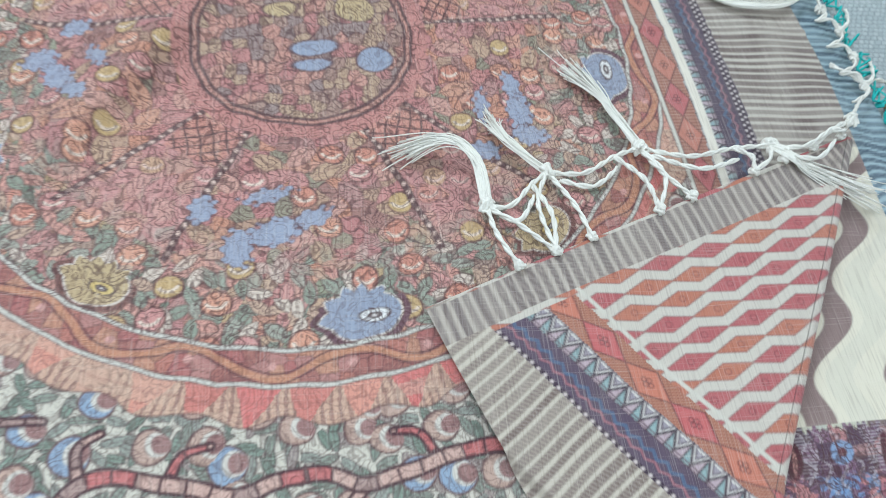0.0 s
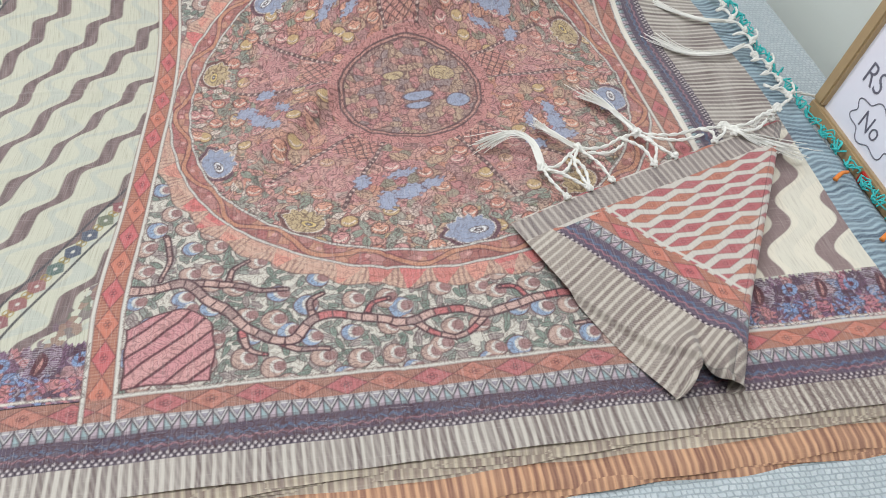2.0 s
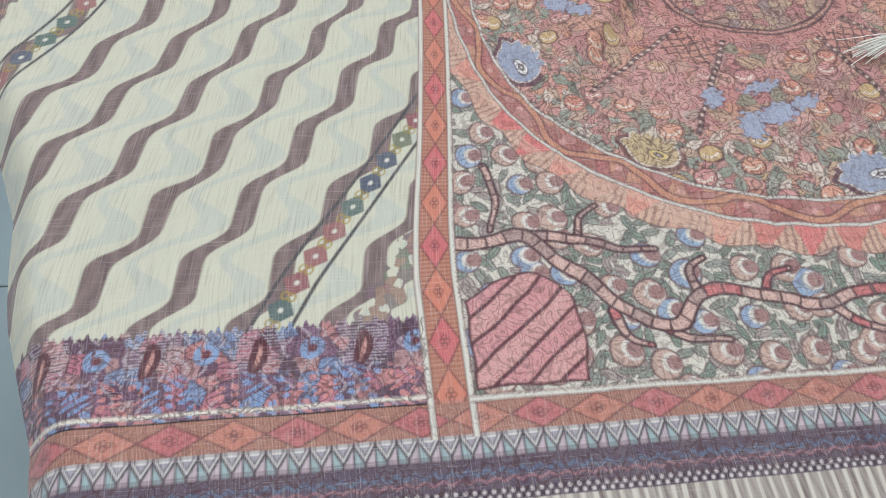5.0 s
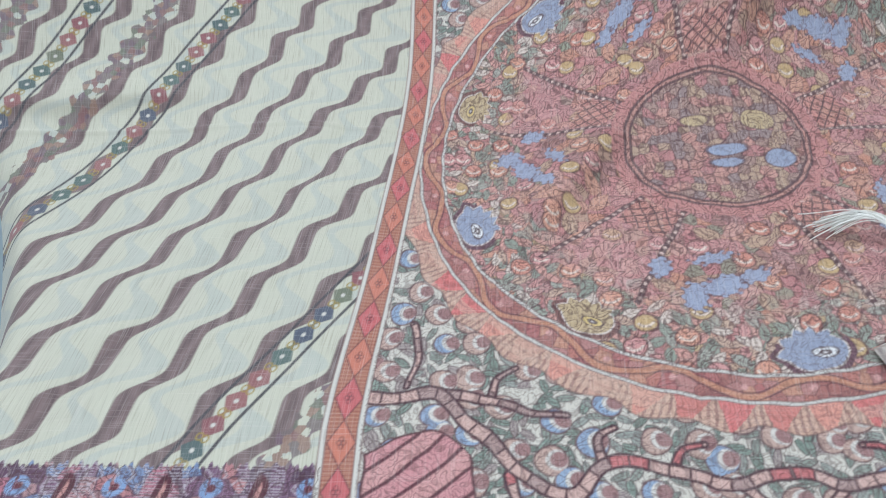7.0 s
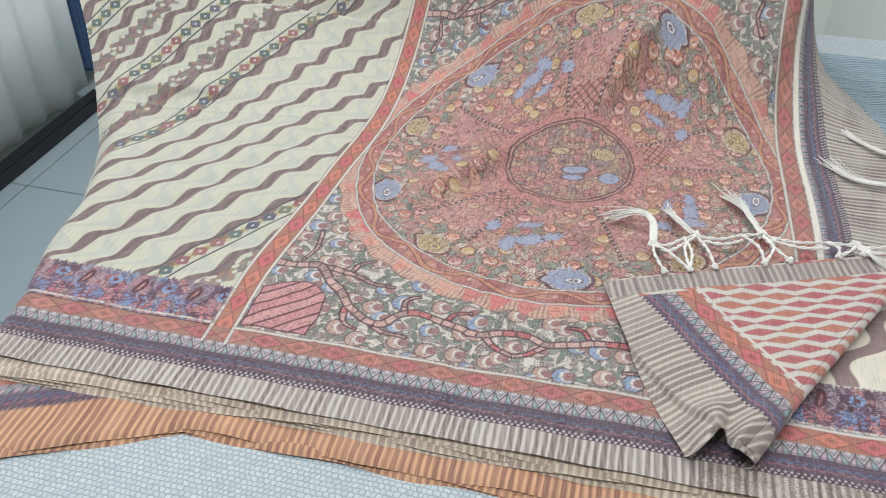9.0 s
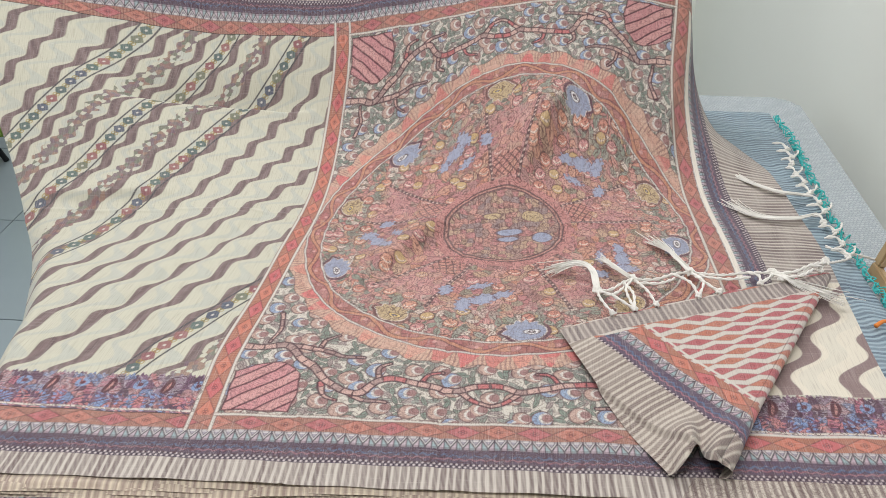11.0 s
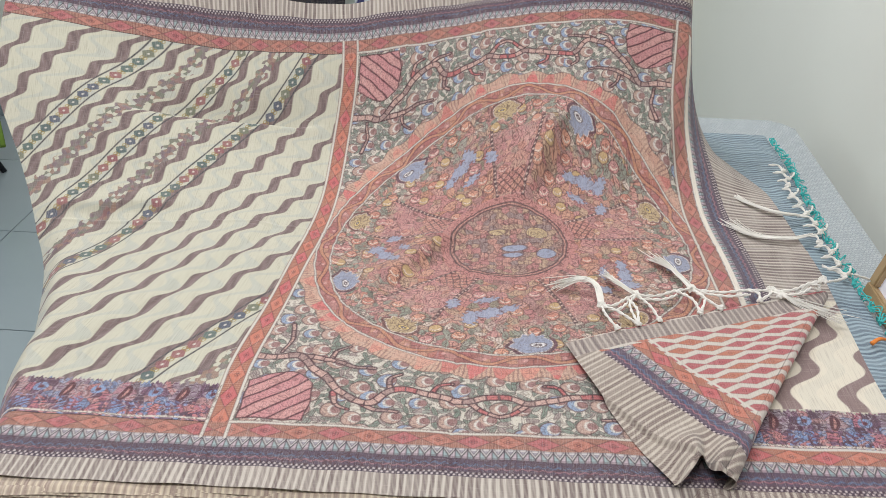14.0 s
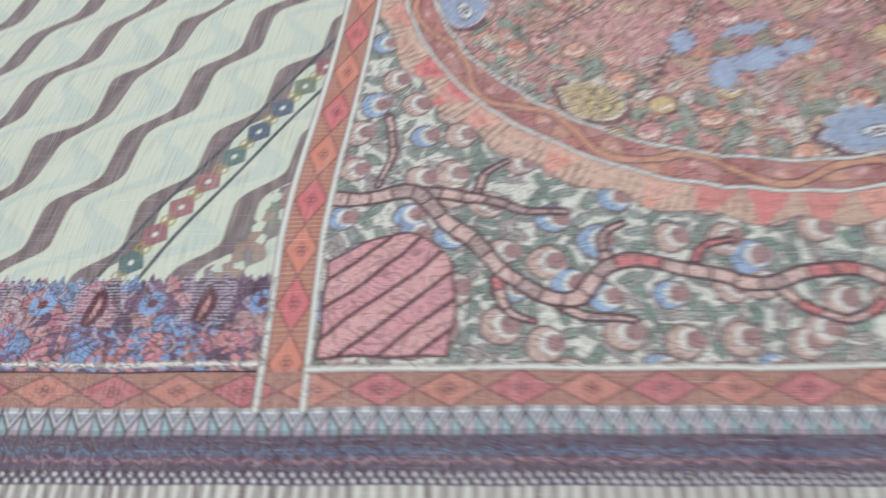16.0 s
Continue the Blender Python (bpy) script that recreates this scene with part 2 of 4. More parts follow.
def cells(u, v, size, seed=0):
    """Uneven cells: distances to the two nearest seeds, the nearest one's numbers and the way from it."""
    gi, gj = np.floor(u / size), np.floor(v / size)
    f1, f2 = np.full(u.shape, 9.0), np.full(u.shape, 9.0)
    ci, cj, dx, dy = (np.zeros(u.shape) for _ in range(4))
    for a in (-1, 0, 1):
        for b in (-1, 0, 1):
            i, j = gi + a, gj + b
            x, y = u - (i + 0.15 + 0.7 * rnd(i, j, seed)) * size, v - (j + 0.15 + 0.7 * rnd(i, j, seed + 1)) * size
            d = np.hypot(x, y)
            near = d < f1
            f2 = np.where(near, f1, np.minimum(f2, d))
            ci, cj, dx, dy = np.where(near, i, ci), np.where(near, j, cj), np.where(near, x, dx), np.where(near, y, dy)
            f1 = np.where(near, d, f1)
    return f1, f2, ci, cj, dx, dy


def pick(h, colours):
    n = len(colours)
    return np.array(colours)[np.minimum((h * n).astype(int), n - 1)]


def tri(x):
    return 2 * np.abs(x - np.floor(x + 0.5))


def stripes(a, d, light, dark, seed=0.0):
    """Uneven woven stripes across a, a little frayed along d."""
    k = a / 0.0088 + 0.05 * np.sin(d * 90 + a * 40) + seed
    width = 0.23 + 0.16 * rnd(np.floor(k), 3 + seed)
    f = np.abs(k - np.floor(k) - 0.5)
    m = smooth(width + 0.1, width - 0.1, f) * (0.62 + 0.38 * rnd(np.floor(k), 5 + seed)) * (0.86 + 0.14 * np.sin(a * 5200 + 3 * np.sin(d * 50)))
    return light * (1 - m[..., None]) + dark * m[..., None]


def border(rgb, d, a):
    """The woven and printed border; d: metres out from the inner line, a: metres along it."""
    b = np.where
    lay = stripes(a, d, lin(192, 182, 167), lin(106, 88, 85))
    rgb = mixin(rgb, (d > 0.076) * 1.0, lay)
    pur = np.broadcast_to(PURPLE, rgb.shape)
    pur = mixin(pur, soft(np.abs(d - 0.054 - 0.004 * tri(a / 0.012)) - 0.0016) * 0.6, lin(80, 110, 140))
    pur = mixin(pur, soft(np.abs(d - 0.060 - 0.003 * tri(a / 0.012 + 0.5)) - 0.001) * 0.5, ROSE)
    for row, q in enumerate((0.0695, 0.0735)):
        k = a / 0.0064 + 0.5 * row
        side = (k - np.floor(k) - 0.5) * 0.0064
        pur = mixin(pur, soft(np.abs(d - q) - 0.0017), lin(58, 44, 58))
        pur = mixin(pur, soft(np.hypot(side, d - q) - 0.0014), lin(200, 186, 182))
    rgb = mixin(rgb, (d > 0.046) * (d <= 0.0762) * 1.0, pur)
    zig = np.broadcast_to(lin(200, 194, 188), rgb.shape)
    w, k = np.clip((d - 0.0305) / 0.0125, 0, 1), a / 0.0145
    t = tri(k)
    half = (k - np.floor(k + 0.5) > 0)[..., None]
    zig = mixin(zig, soft((t - w) * 0.006 + 0.0007, 0.0004), b(half, lin(138, 160, 160), lin(178, 158, 164)))
    zig = mixin(zig, soft(np.abs(t - w) * 0.0062 - 0.0009), lin(62, 50, 62))
    zig = mixin(zig, soft(t * 0.0072 - 0.0006) * (w > 0.05), lin(62, 50, 62))
    zig = mixin(zig, soft((w - t + 0.42) * 0.006, 0.0005) * (w > 0.08), lin(150, 142, 150))
    zig = mixin(zig, soft(np.abs(w - t + 0.42) * 0.006 - 0.0005), lin(84, 72, 84))
    rgb = mixin(rgb, (d > 0.0285) * (d <= 0.0462) * 1.0, zig)
    for q in (0.0292, 0.0457, 0.0435):
        rgb = mixin(rgb, soft(np.abs(d - q) - 0.0006) * 0.8, lin(84, 60, 72))
    return diamonds(rgb, d - 0.0165, a, (d > 0.004) * (d <= 0.0285), 0.0115)


def diamonds(rgb, d, a, mask, half):
    """A band of alternate orange and red lozenges."""
    k = a / 0.042 + 0.45
    f = np.abs(k - np.floor(k) - 0.5) * 2
    even = (np.floor(k) % 2 == 0)[..., None]
    lo = np.broadcast_to(lin(150, 92, 78), rgb.shape)
    hatch = soft(np.abs(tri(a / 0.0035) - 0.5) * 0.003 - 0.0006)
    lo = mixin(lo, hatch * 0.45, lin(200, 160, 130))
    inside = soft((f + np.abs(d) / half - 1.0) * 0.012)
    lo = mixin(lo, inside, np.where(even, ORANGE, RED))
    lo = mixin(lo, soft(np.abs(f + np.abs(d) / half - 1.0) * 0.012 - 0.0008) * 0.7, LINE)
    cx, cy = (k - np.floor(k) - 0.5) * 0.042, d
    for ox, oy in ((0.0, 0.002), (0.0, -0.002), (0.0035, 0.0), (-0.0035, 0.0)):
        lo = mixin(lo, soft(np.abs(np.hypot(cx - ox, cy - oy) - 0.0017) - 0.0004) * 0.8, LINE)
    return mixin(rgb, mask * 1.0, lo)


def field(u, v):
    """The cream field: stepped brown waves, bands of little gems, a dense floral strip along the border."""
    c, s = u - 0.55 * v, u * 0.44 + v * 0.9
    rgb = np.broadcast_to(CREAM, u.shape + (3,))
    swing = 2 * math.pi * (v - 0.262) / 0.06
    wave = u - 0.55 * (v - 0.2) - 0.25 * np.clip(v - 0.25, 0, 0.3) ** 2 - 0.0080 * np.sin(swing + 0.4 * np.sin(swing)) + 0.085
    ghost = np.abs(((wave - 0.035 + 0.012 * np.cos(swing + 1.2)) / 0.0700 + 0.5) % 1 - 0.5) * 0.0700
    rgb = mixin(rgb, soft(ghost - 0.0085 - 0.004 * np.sin(swing), 0.0012) * 0.55, lin(168, 172, 164))
    f = np.abs((wave / 0.0700 + 0.5) % 1 - 0.5) * 0.0700
    rgb = mixin(rgb, soft(f - 0.0085, 0.0008), BROWN * (0.90 + 0.14 * np.sin(u * 400 + 2 * np.sin(v * 90)))[..., None])
    rgb = mixin(rgb, soft(np.abs(f - 0.0087) - 0.0006) * 0.5, lin(100, 78, 78))
    for n, c0 in enumerate((-0.178, -0.610, -0.760, -0.910)):
        d = c - c0
        for e in (-0.0155, 0.0155):
            rgb = mixin(rgb, soft(np.abs(d - e) - 0.0017), lin(72, 70, 72))
        q = s / 0.0255
        g = (q - np.floor(q) - 0.5) * 0.0255
        kind = rnd(np.floor(q), n)
        rot = np.abs(d) + np.abs(g) * 0.9
        rgb = mixin(rgb, soft(rot - 0.0125), pick(kind, [lin(84, 98, 96), lin(134, 88, 90), lin(112, 116, 98), lin(84, 90, 102), lin(142, 98, 96), lin(88, 104, 98)]))
        rgb = mixin(rgb, soft(np.hypot(d, g) - 0.0022), WHITE)
        ring = np.abs(np.hypot(np.abs(d) - 0.003, np.abs(g) - 0.0125) - 0.003)
        rgb = mixin(rgb, soft(ring - 0.0007) * (np.abs(d) < 0.011), lin(150, 128, 62))
        if n != 1:
            d2 = c - c0 - 0.075
            fl = cells(s, d2 + 5, 0.008, n)
            rgb = mixin(rgb, soft(np.abs(d2) - 0.014 - 0.004 * np.sin(s * 260)) * (rnd(fl[2], fl[3]) > 0.2) * 0.9, pick(rnd(fl[2], fl[3], 2), [lin(126, 92, 90), lin(112, 100, 98), lin(140, 112, 98), lin(106, 108, 94), lin(108, 88, 96)]))
    edge = 0.066 + 0.004 * np.sin(u * 800) * np.sin(u * 310)
    strip = np.broadcast_to(lin(112, 82, 104), rgb.shape)
    f1, f2, i, j, dx, dy = cells(u, v, 0.0135, 7)
    strip = mixin(strip, (rnd(i, j) > 0.25) * 1.0, pick(rnd(i, j, 3), [lin(84, 56, 76), lin(182, 122, 118), lin(112, 138, 170), lin(120, 88, 108), lin(172, 132, 128), lin(70, 50, 68), lin(178, 110, 120)]))
    strip = mixin(strip, soft(f2 - f1 - 0.0012) * 0.8, lin(58, 40, 58))
    strip = mixin(strip, soft(np.hypot((u / 0.005 - np.round(u / 0.005)) * 0.005, (v / 0.005 - np.round(v / 0.005)) * 0.005) - 0.0009) * (rnd(i, j, 5) > 0.5), lin(70, 44, 56))
    strip = mixin(strip, (np.sin(u * 520 + 2 * np.sin(v * 300)) > 0.75) * (rnd(i, j, 8) > 0.55) * 0.55, lin(190, 180, 182))
    strip = strip * 0.78 + 0.22 * lin(118, 94, 112)
    # a maroon leaf and a blue curl by turns
    at = ((u + 0.078) / 0.0745 + 0.5) % 1 - 0.5
    la, lb = at * 0.0745 + 0.004 * np.sin(v * 90), v - 0.044
    leaf = np.hypot(la / 0.0066, lb / 0.0150) - 1
    strip = mixin(strip, soft((np.abs(la) - 0.018) * 1.0) * (v > 0.03) * (np.sin(v * 2400 + 60 * np.abs(la)) > 0.1) * 0.6, lin(178, 170, 172))
    strip = mixin(strip, soft(leaf * 0.009), lin(84, 44, 54))
    strip = mixin(strip, soft(np.hypot(la / 0.0018, (lb + 0.001) / 0.009) * 0.003 - 0.003), lin(182, 132, 124))
    curl = np.hypot(la - 0.0372 * np.sign(la), v - 0.047)
    strip = mixin(strip, soft(np.abs(curl - 0.0062) - 0.0026) * (la * np.sign(la) < 0.039), lin(124, 146, 178))
    strip = mixin(strip, soft(curl - 0.0030), lin(96, 50, 60))
    low = soft(v - 0.030, 0.004) * (np.sin(u * 410 + 3 * np.sin(v * 210)) * np.sin(v * 520 + 2 * np.sin(u * 150)) > 0.25)
    strip = mixin(strip, low * 0.75, np.where((np.sin(u * 97) > 0.1)[..., None], lin(196, 128, 124), lin(118, 148, 188)))
    rgb = mixin(rgb, soft(v - edge), strip)
    rgb = mixin(rgb, soft(np.abs(v - 0.002) - 0.0016), lin(204, 195, 181))
    return rgb


def leaves(rgb, u, v, seed, size, colours, edge, slim=0.30, share=1.0):
    """Pointed leaves or feathers strewn over the ground, each with an outline and a mid-rib."""
    f1, f2, i, j, dx, dy = cells(u, v, size, seed)
    a = 6.3 * rnd(i, j, 8)
    al, ac = dx * np.cos(a) + dy * np.sin(a), -dx * np.sin(a) + dy * np.cos(a)
    w = size * slim
    leaf = np.abs(ac) + w * (al / (size * 0.70)) ** 2 - w
    here = rnd(i, j, 12) < share
    rgb = mixin(rgb, soft(leaf - 0.0010) * here, edge)
    rgb = mixin(rgb, soft(leaf) * here, pick(rnd(i, j, 2), colours))
    return mixin(rgb, soft(np.abs(ac) - 0.0006) * soft(leaf) * here * 0.55, edge)


def desat(rgb, k):
    g = rgb @ np.array([0.25, 0.6, 0.15])
    return g[..., None] * (1 - k) + rgb * k


def vines(u, v):
    """Fruits, pointed leaves and jointed stems outside the great ring."""
    rgb = np.broadcast_to(lin(198, 190, 174), u.shape + (3,))
    for seed, size in ((21, 0.0150), (25, 0.0135)):
        rgb = leaves(rgb, u, v, seed, size, [lin(128, 146, 130), lin(148, 154, 142), lin(136, 144, 130), lin(164, 150, 142), lin(120, 138, 122)], lin(86, 68, 70), 0.21, 0.85)
    f1, f2, i, j, dx, dy = cells(u, v, 0.034, 11)
    r = 0.0098 + 0.0025 * rnd(i, j, 9)
    rgb = mixin(rgb, soft(f1 - r - 0.0016), lin(104, 74, 74))
    rgb = mixin(rgb, soft(f1 - r), np.where((rnd(i, j, 4) > 0.42)[..., None], lin(184, 152, 136), lin(136, 156, 180)))
    off = np.hypot(dx - 0.0045, dy - 0.001)
    rgb = mixin(rgb, soft(off - 0.0085) * soft(f1 - r), lin(204, 196, 184))
    rgb = mixin(rgb, soft(np.hypot(dx - 0.0062, dy - 0.001) - 0.0066) * soft(f1 - r - 0.002), lin(150, 110, 106))
    q = np.minimum(u, WIDE - u), np.minimum(v, HIGH - v)
    for n, (points, thick, thin) in enumerate(STEMS):
        rgb = stem(rgb, *q, points, thick, thin, n)
    return rgb


STEMS = (
    (((0.027, 0.207), (0.036, 0.176), (0.03, 0.142)), 0.0022, 0.001),
    (((0.1, 0.127), (0.105, 0.15), (0.121, 0.162)), 0.002, 0.0008),
    (((0.057, 0.135), (0.084, 0.131), (0.111, 0.126), (0.138, 0.117), (0.162, 0.116)), 0.0042, 0.001),
    (((0.147, 0.048), (0.166, 0.035), (0.199, 0.03)), 0.003, 0.0008),
    (((0.114, 0.06), (0.121, 0.038), (0.138, 0.029)), 0.003, 0.0008),
    (((0.289, 0.055), (0.312, 0.033), (0.342, 0.025)), 0.0034, 0.0008),
    (((0.186, 0.071), (0.185, 0.093), (0.198, 0.104)), 0.003, 0.001),
    (((0.241, 0.067), (0.25, 0.086), (0.268, 0.09)), 0.0026, 0.0008),
    (((0.328, 0.065), (0.342, 0.08), (0.362, 0.082)), 0.0026, 0.001),
    (((-0.001, 0.129), (0.026, 0.13), (0.057, 0.135), (0.077, 0.111), (0.101, 0.09), (0.121, 0.064), (0.147, 0.048), (0.167, 0.047), (0.186, 0.071), (0.21, 0.074), (0.236, 0.068), (0.262, 0.061), (0.289, 0.055), (0.314, 0.064), (0.35, 0.063), (0.369, 0.06)), 0.0046, 0.0036),
)


def stem(rgb, u, v, points, thick, thin, seed):
    """A jointed stem along a line, with a dark outline and cells of several pinks."""
    line = [p.to_2d() for p in bent([(x, y, 0) for x, y in points], 4)]
    box_u, box_v = [p.x for p in line], [p.y for p in line]
    near = (u > min(box_u) - 0.01) & (u < max(box_u) + 0.01) & (v > min(box_v) - 0.01) & (v < max(box_v) + 0.01)
    a, b = u[near], v[near]
    d, run, past = np.full(a.shape, 9.0), np.zeros(a.shape), 0.0
    for p, q in zip(line, line[1:]):
        length = max((q - p).length, 1e-6)
        t = np.clip(((a - p.x) * (q.x - p.x) + (b - p.y) * (q.y - p.y)) / length ** 2, 0, 1)
        e = np.hypot(a - p.x - t * (q.x - p.x), b - p.y - t * (q.y - p.y))
        run = np.where(e < d, past + t * length, run)
        d = np.minimum(d, e)
        past += length
    wide = thick + (thin - thick) * run / past
    dark, k = lin(70, 40, 50), np.floor(run / 0.0155 + seed * 0.37)
    h = rnd(k, seed + 3)
    skin = np.where((h > 0.80)[..., None], lin(190, 104, 102), np.where((h > 0.35)[..., None], lin(198, 160, 146), lin(164, 134, 126)))
    part_rgb = mixin(rgb[near], soft(d - wide - 0.0024), dark)
    part_rgb = mixin(part_rgb, soft(d - wide), skin)
    joint = np.abs(run / 0.0155 + seed * 0.37 - np.round(run / 0.0155 + seed * 0.37)) * 0.0155
    part_rgb = mixin(part_rgb, soft(joint - 0.0009) * (d < wide), dark)
    rgb = rgb.copy()
    rgb[near] = part_rgb
    return rgb


def cone(rgb, u, v):
    """The striped corner bud: straight against the corner, rounded towards the panel."""
    a, b = np.minimum(u, WIDE - u) - 0.004, np.minimum(v, HIGH - v) - 0.006
    crown = np.where(a < 0.048, 0.068 + 0.024 * np.sin(np.clip(a / 0.048, 0, 1) * math.pi / 2), 0.092 - 0.026 * (np.maximum(a - 0.048, 0) / 0.034) ** 2)
    side = 0.078 + 0.005 * np.sin(np.clip(b / 0.075, 0, 1) * math.pi)
    out = np.maximum.reduce([-a, -b, a - side, b - crown])
    rgb = mixin(rgb, soft(out - 0.0022), lin(84, 44, 52))
    body = np.broadcast_to(lin(196, 132, 132), rgb.shape)
    s = (b - 0.86 * a + 0.16 * np.sin(math.pi * np.clip((a + b) / 0.16, 0, 1)) * (b - 0.86 * a)) / 0.0245
    body = mixin(body, (np.floor(s + 0.45) % 2 == 0) * 0.35, lin(206, 160, 146))
    body = mixin(body, soft(np.abs(s + 0.45 - np.round(s + 0.45)) * 0.0175 - 0.0016), lin(92, 46, 56))
    return mixin(rgb, soft(out), body)


def great_ring(rgb, u, v):
    x, y = (u - MID[0]) / 1.022, (v - MID[1]) / 1.022
    r, th = np.hypot(x, y), np.degrees(np.arctan2(y, x)) % 360
    # scalloped rim of rays
    rim = 0.352 + 0.004 * np.sin(np.radians(th * 36))
    ray = th / 6.0 + 0.8 * (r - 0.33) / 0.03 * 0.2
    t = tri(ray)
    rays = np.where((t < (0.358 - r) / 0.034)[..., None], pick(rnd(np.floor(ray + 0.5), 2), [lin(206, 110, 104), lin(210, 140, 120), lin(196, 150, 128), lin(200, 120, 108)]), lin(198, 158, 134))
    rays = mixin(rays, (np.sin(np.radians(th) * 360) > 0.3) * (t > (0.358 - r) / 0.034) * 0.6, lin(132, 92, 86))
    rays = mixin(rays, (rnd(np.floor(ray + 0.5), np.floor(r / 0.0105), 3) > 0.55) * 0.45, lin(200, 166, 142))
    rays = mixin(rays, soft(np.abs(r - 0.339) - 0.0007) * 0.4, lin(150, 96, 90))
    rgb = mixin(rgb, soft(r - rim), rays)
    rgb = mixin(rgb, soft(np.abs(r - rim) - 0.0008) * 0.6, LINE)
    # chain between the white rings
    m1, m2, mi, mj, _, _ = cells(x + 11, y + 11, 0.012, 71)
    ch = pick(rnd(mi, mj, 1), [lin(180, 112, 98), lin(170, 100, 96), lin(188, 132, 106), lin(176, 120, 112), lin(160, 100, 92)])
    ch = mixin(ch, soft(m2 - m1 - 0.0009) * 0.5, LINE)
    ch = mixin(ch, soft(np.abs(r - 0.3125 - 0.009 * np.sin(np.radians(th * 18))) - 0.0024), lin(190, 130, 98))
    ch = mixin(ch, soft(np.abs(np.abs(r - 0.3125 - 0.009 * np.sin(np.radians(th * 18))) - 0.0038) - 0.0006), LINE)
    k = th / 10.0
    ch = mixin(ch, soft(np.hypot((k - np.floor(k) - 0.5) * 0.054, r - 0.3125) - 0.003), lin(206, 150, 140))
    rgb = mixin(rgb, soft(r - 0.325), ch)
    # the crowded disc
    f1, f2, i, j, dx, dy = cells(x + 3, y + 3, 0.0135, 31)
    zone = smooth(0.20, 0.26, r)
    h = rnd(i, j, 2)
    busy = pick(h, [lin(186, 118, 112), lin(192, 128, 98), lin(176, 108, 106), lin(172, 136, 110), lin(190, 126, 120), lin(150, 104, 96), lin(196, 140, 116), lin(132, 128, 104)])
    rimmed = pick(h, [GREEN, lin(204, 148, 120), lin(128, 138, 110), lin(194, 126, 104), lin(178, 112, 106), lin(176, 150, 104), lin(150, 124, 108), lin(88, 110, 92)])
    disc = np.where((rnd(i, j, 6) < zone)[..., None], rimmed, busy)
    disc = mixin(disc, soft(f2 - f1 - 0.0010) * 0.55, LINE)
    pinks = [lin(190, 128, 122), lin(196, 140, 112), lin(178, 116, 114), lin(184, 150, 118), lin(170, 122, 116), lin(198, 146, 130)]
    greens = [lin(134, 148, 130), lin(150, 156, 140), lin(122, 138, 120), lin(190, 158, 132), lin(202, 142, 126), lin(206, 190, 172), lin(198, 136, 128)]
    disc = leaves(disc, x + 3, y + 3, 61, 0.024, pinks, lin(112, 70, 70), 0.30, 0.8)
    rim_leaf = leaves(disc, x + 5, y + 4, 65, 0.0165, greens, lin(96, 74, 70), 0.28)
    rim_leaf = leaves(rim_leaf, x + 6, y + 2, 67, 0.0150, greens, lin(96, 74, 70), 0.28)
    disc = disc * (1 - zone[..., None]) + rim_leaf * zone[..., None]
    f1, f2, i, j, dx, dy = cells(x + 7, y + 7, 0.028, 41)
    fruit = (rnd(i, j, 3) > 0.45) * (r > 0.10)
    disc = mixin(disc, soft(f1 - 0.0108) * fruit, lin(98, 56, 52))
    disc = mixin(disc, soft(f1 - 0.0092) * fruit, pick(rnd(i, j, 5), [lin(206, 142, 112), lin(196, 124, 100), lin(188, 156, 96), lin(196, 132, 126)]))
    disc = mixin(disc, soft(np.abs(np.hypot(dx, dy - 0.003) - 0.007) - 0.0012) * (dy < 0.001) * fruit, lin(216, 196, 176))
    # five fans with dotted seams and a lattice
    for n in range(5):
        c = np.radians(233.0 + 72 * n)
        al, ac = x * np.cos(c) + y * np.sin(c), -x * np.sin(c) + y * np.cos(c)
        half = 0.020 + 0.22 * np.maximum(al - 0.1, 0)
        fan = (al > 0.098) * (al < 0.235) * soft(np.abs(ac) - half)
        skin = np.broadcast_to(lin(200, 144, 138), rgb.shape)
        skin = mixin(skin, (np.sin(ac / half * 26) > 0.3) * 0.35, lin(160, 92, 96))
        disc = mixin(disc, fan * 0.40, skin)
        for side in (-1, 1):
            e = np.abs(ac - side * half)
            on = (al > 0.105) * (al < 0.24)
            disc = mixin(disc, soft(e - 0.0030) * on, lin(70, 44, 50))
            k = al / 0.0085
            disc = mixin(disc, soft(np.hypot(e, (k - np.floor(k) - 0.5) * 0.0085) - 0.0020) * on, lin(206, 176, 160))
        lat = soft(np.abs(ac) - 0.024) * soft(np.abs(al - 0.135) - 0.020)
        disc = mixin(disc, lat * 0.7, lin(196, 126, 108))
        hatch = np.minimum(tri((al + ac) / 0.014), tri((al - ac) / 0.014)) * 0.007
        disc = mixin(disc, lat * soft(hatch - 0.0012), lin(70, 36, 44))
    # fish heads and blue wings
    for n in range(5):
        for head, colour, edge, size in ((277 + 72 * n, BLUE, lin(82, 44, 66), 1.0), (238 + 72 * n, YELLOW, lin(104, 62, 56), 0.88)):
            c = np.radians(head)
            cx, cy = 0.279 * np.cos(c), 0.279 * np.sin(c)
            ax, ay = (x - cx) / size, (y - cy) / size
            tilt = np.radians(head + 90) * (1 if colour is BLUE else 1)
            al, ac = ax * np.cos(tilt) + ay * np.sin(tilt), -ax * np.sin(tilt) + ay * np.cos(tilt)
            ang = np.arctan2(ac, al)
            rad = 0.0225 + 0.0075 * tri(ang * 1.75) * (np.sin(ang) > -0.25) * (np.cos(ang) < 0.75) + 0.006 * np.maximum(0, np.cos(ang)) ** 3
            d = np.hypot(al, ac * 1.2) - rad
            disc = mixin(disc, soft(np.abs(d - 0.0045) - 0.0028) * (ac < 0.012), edge)
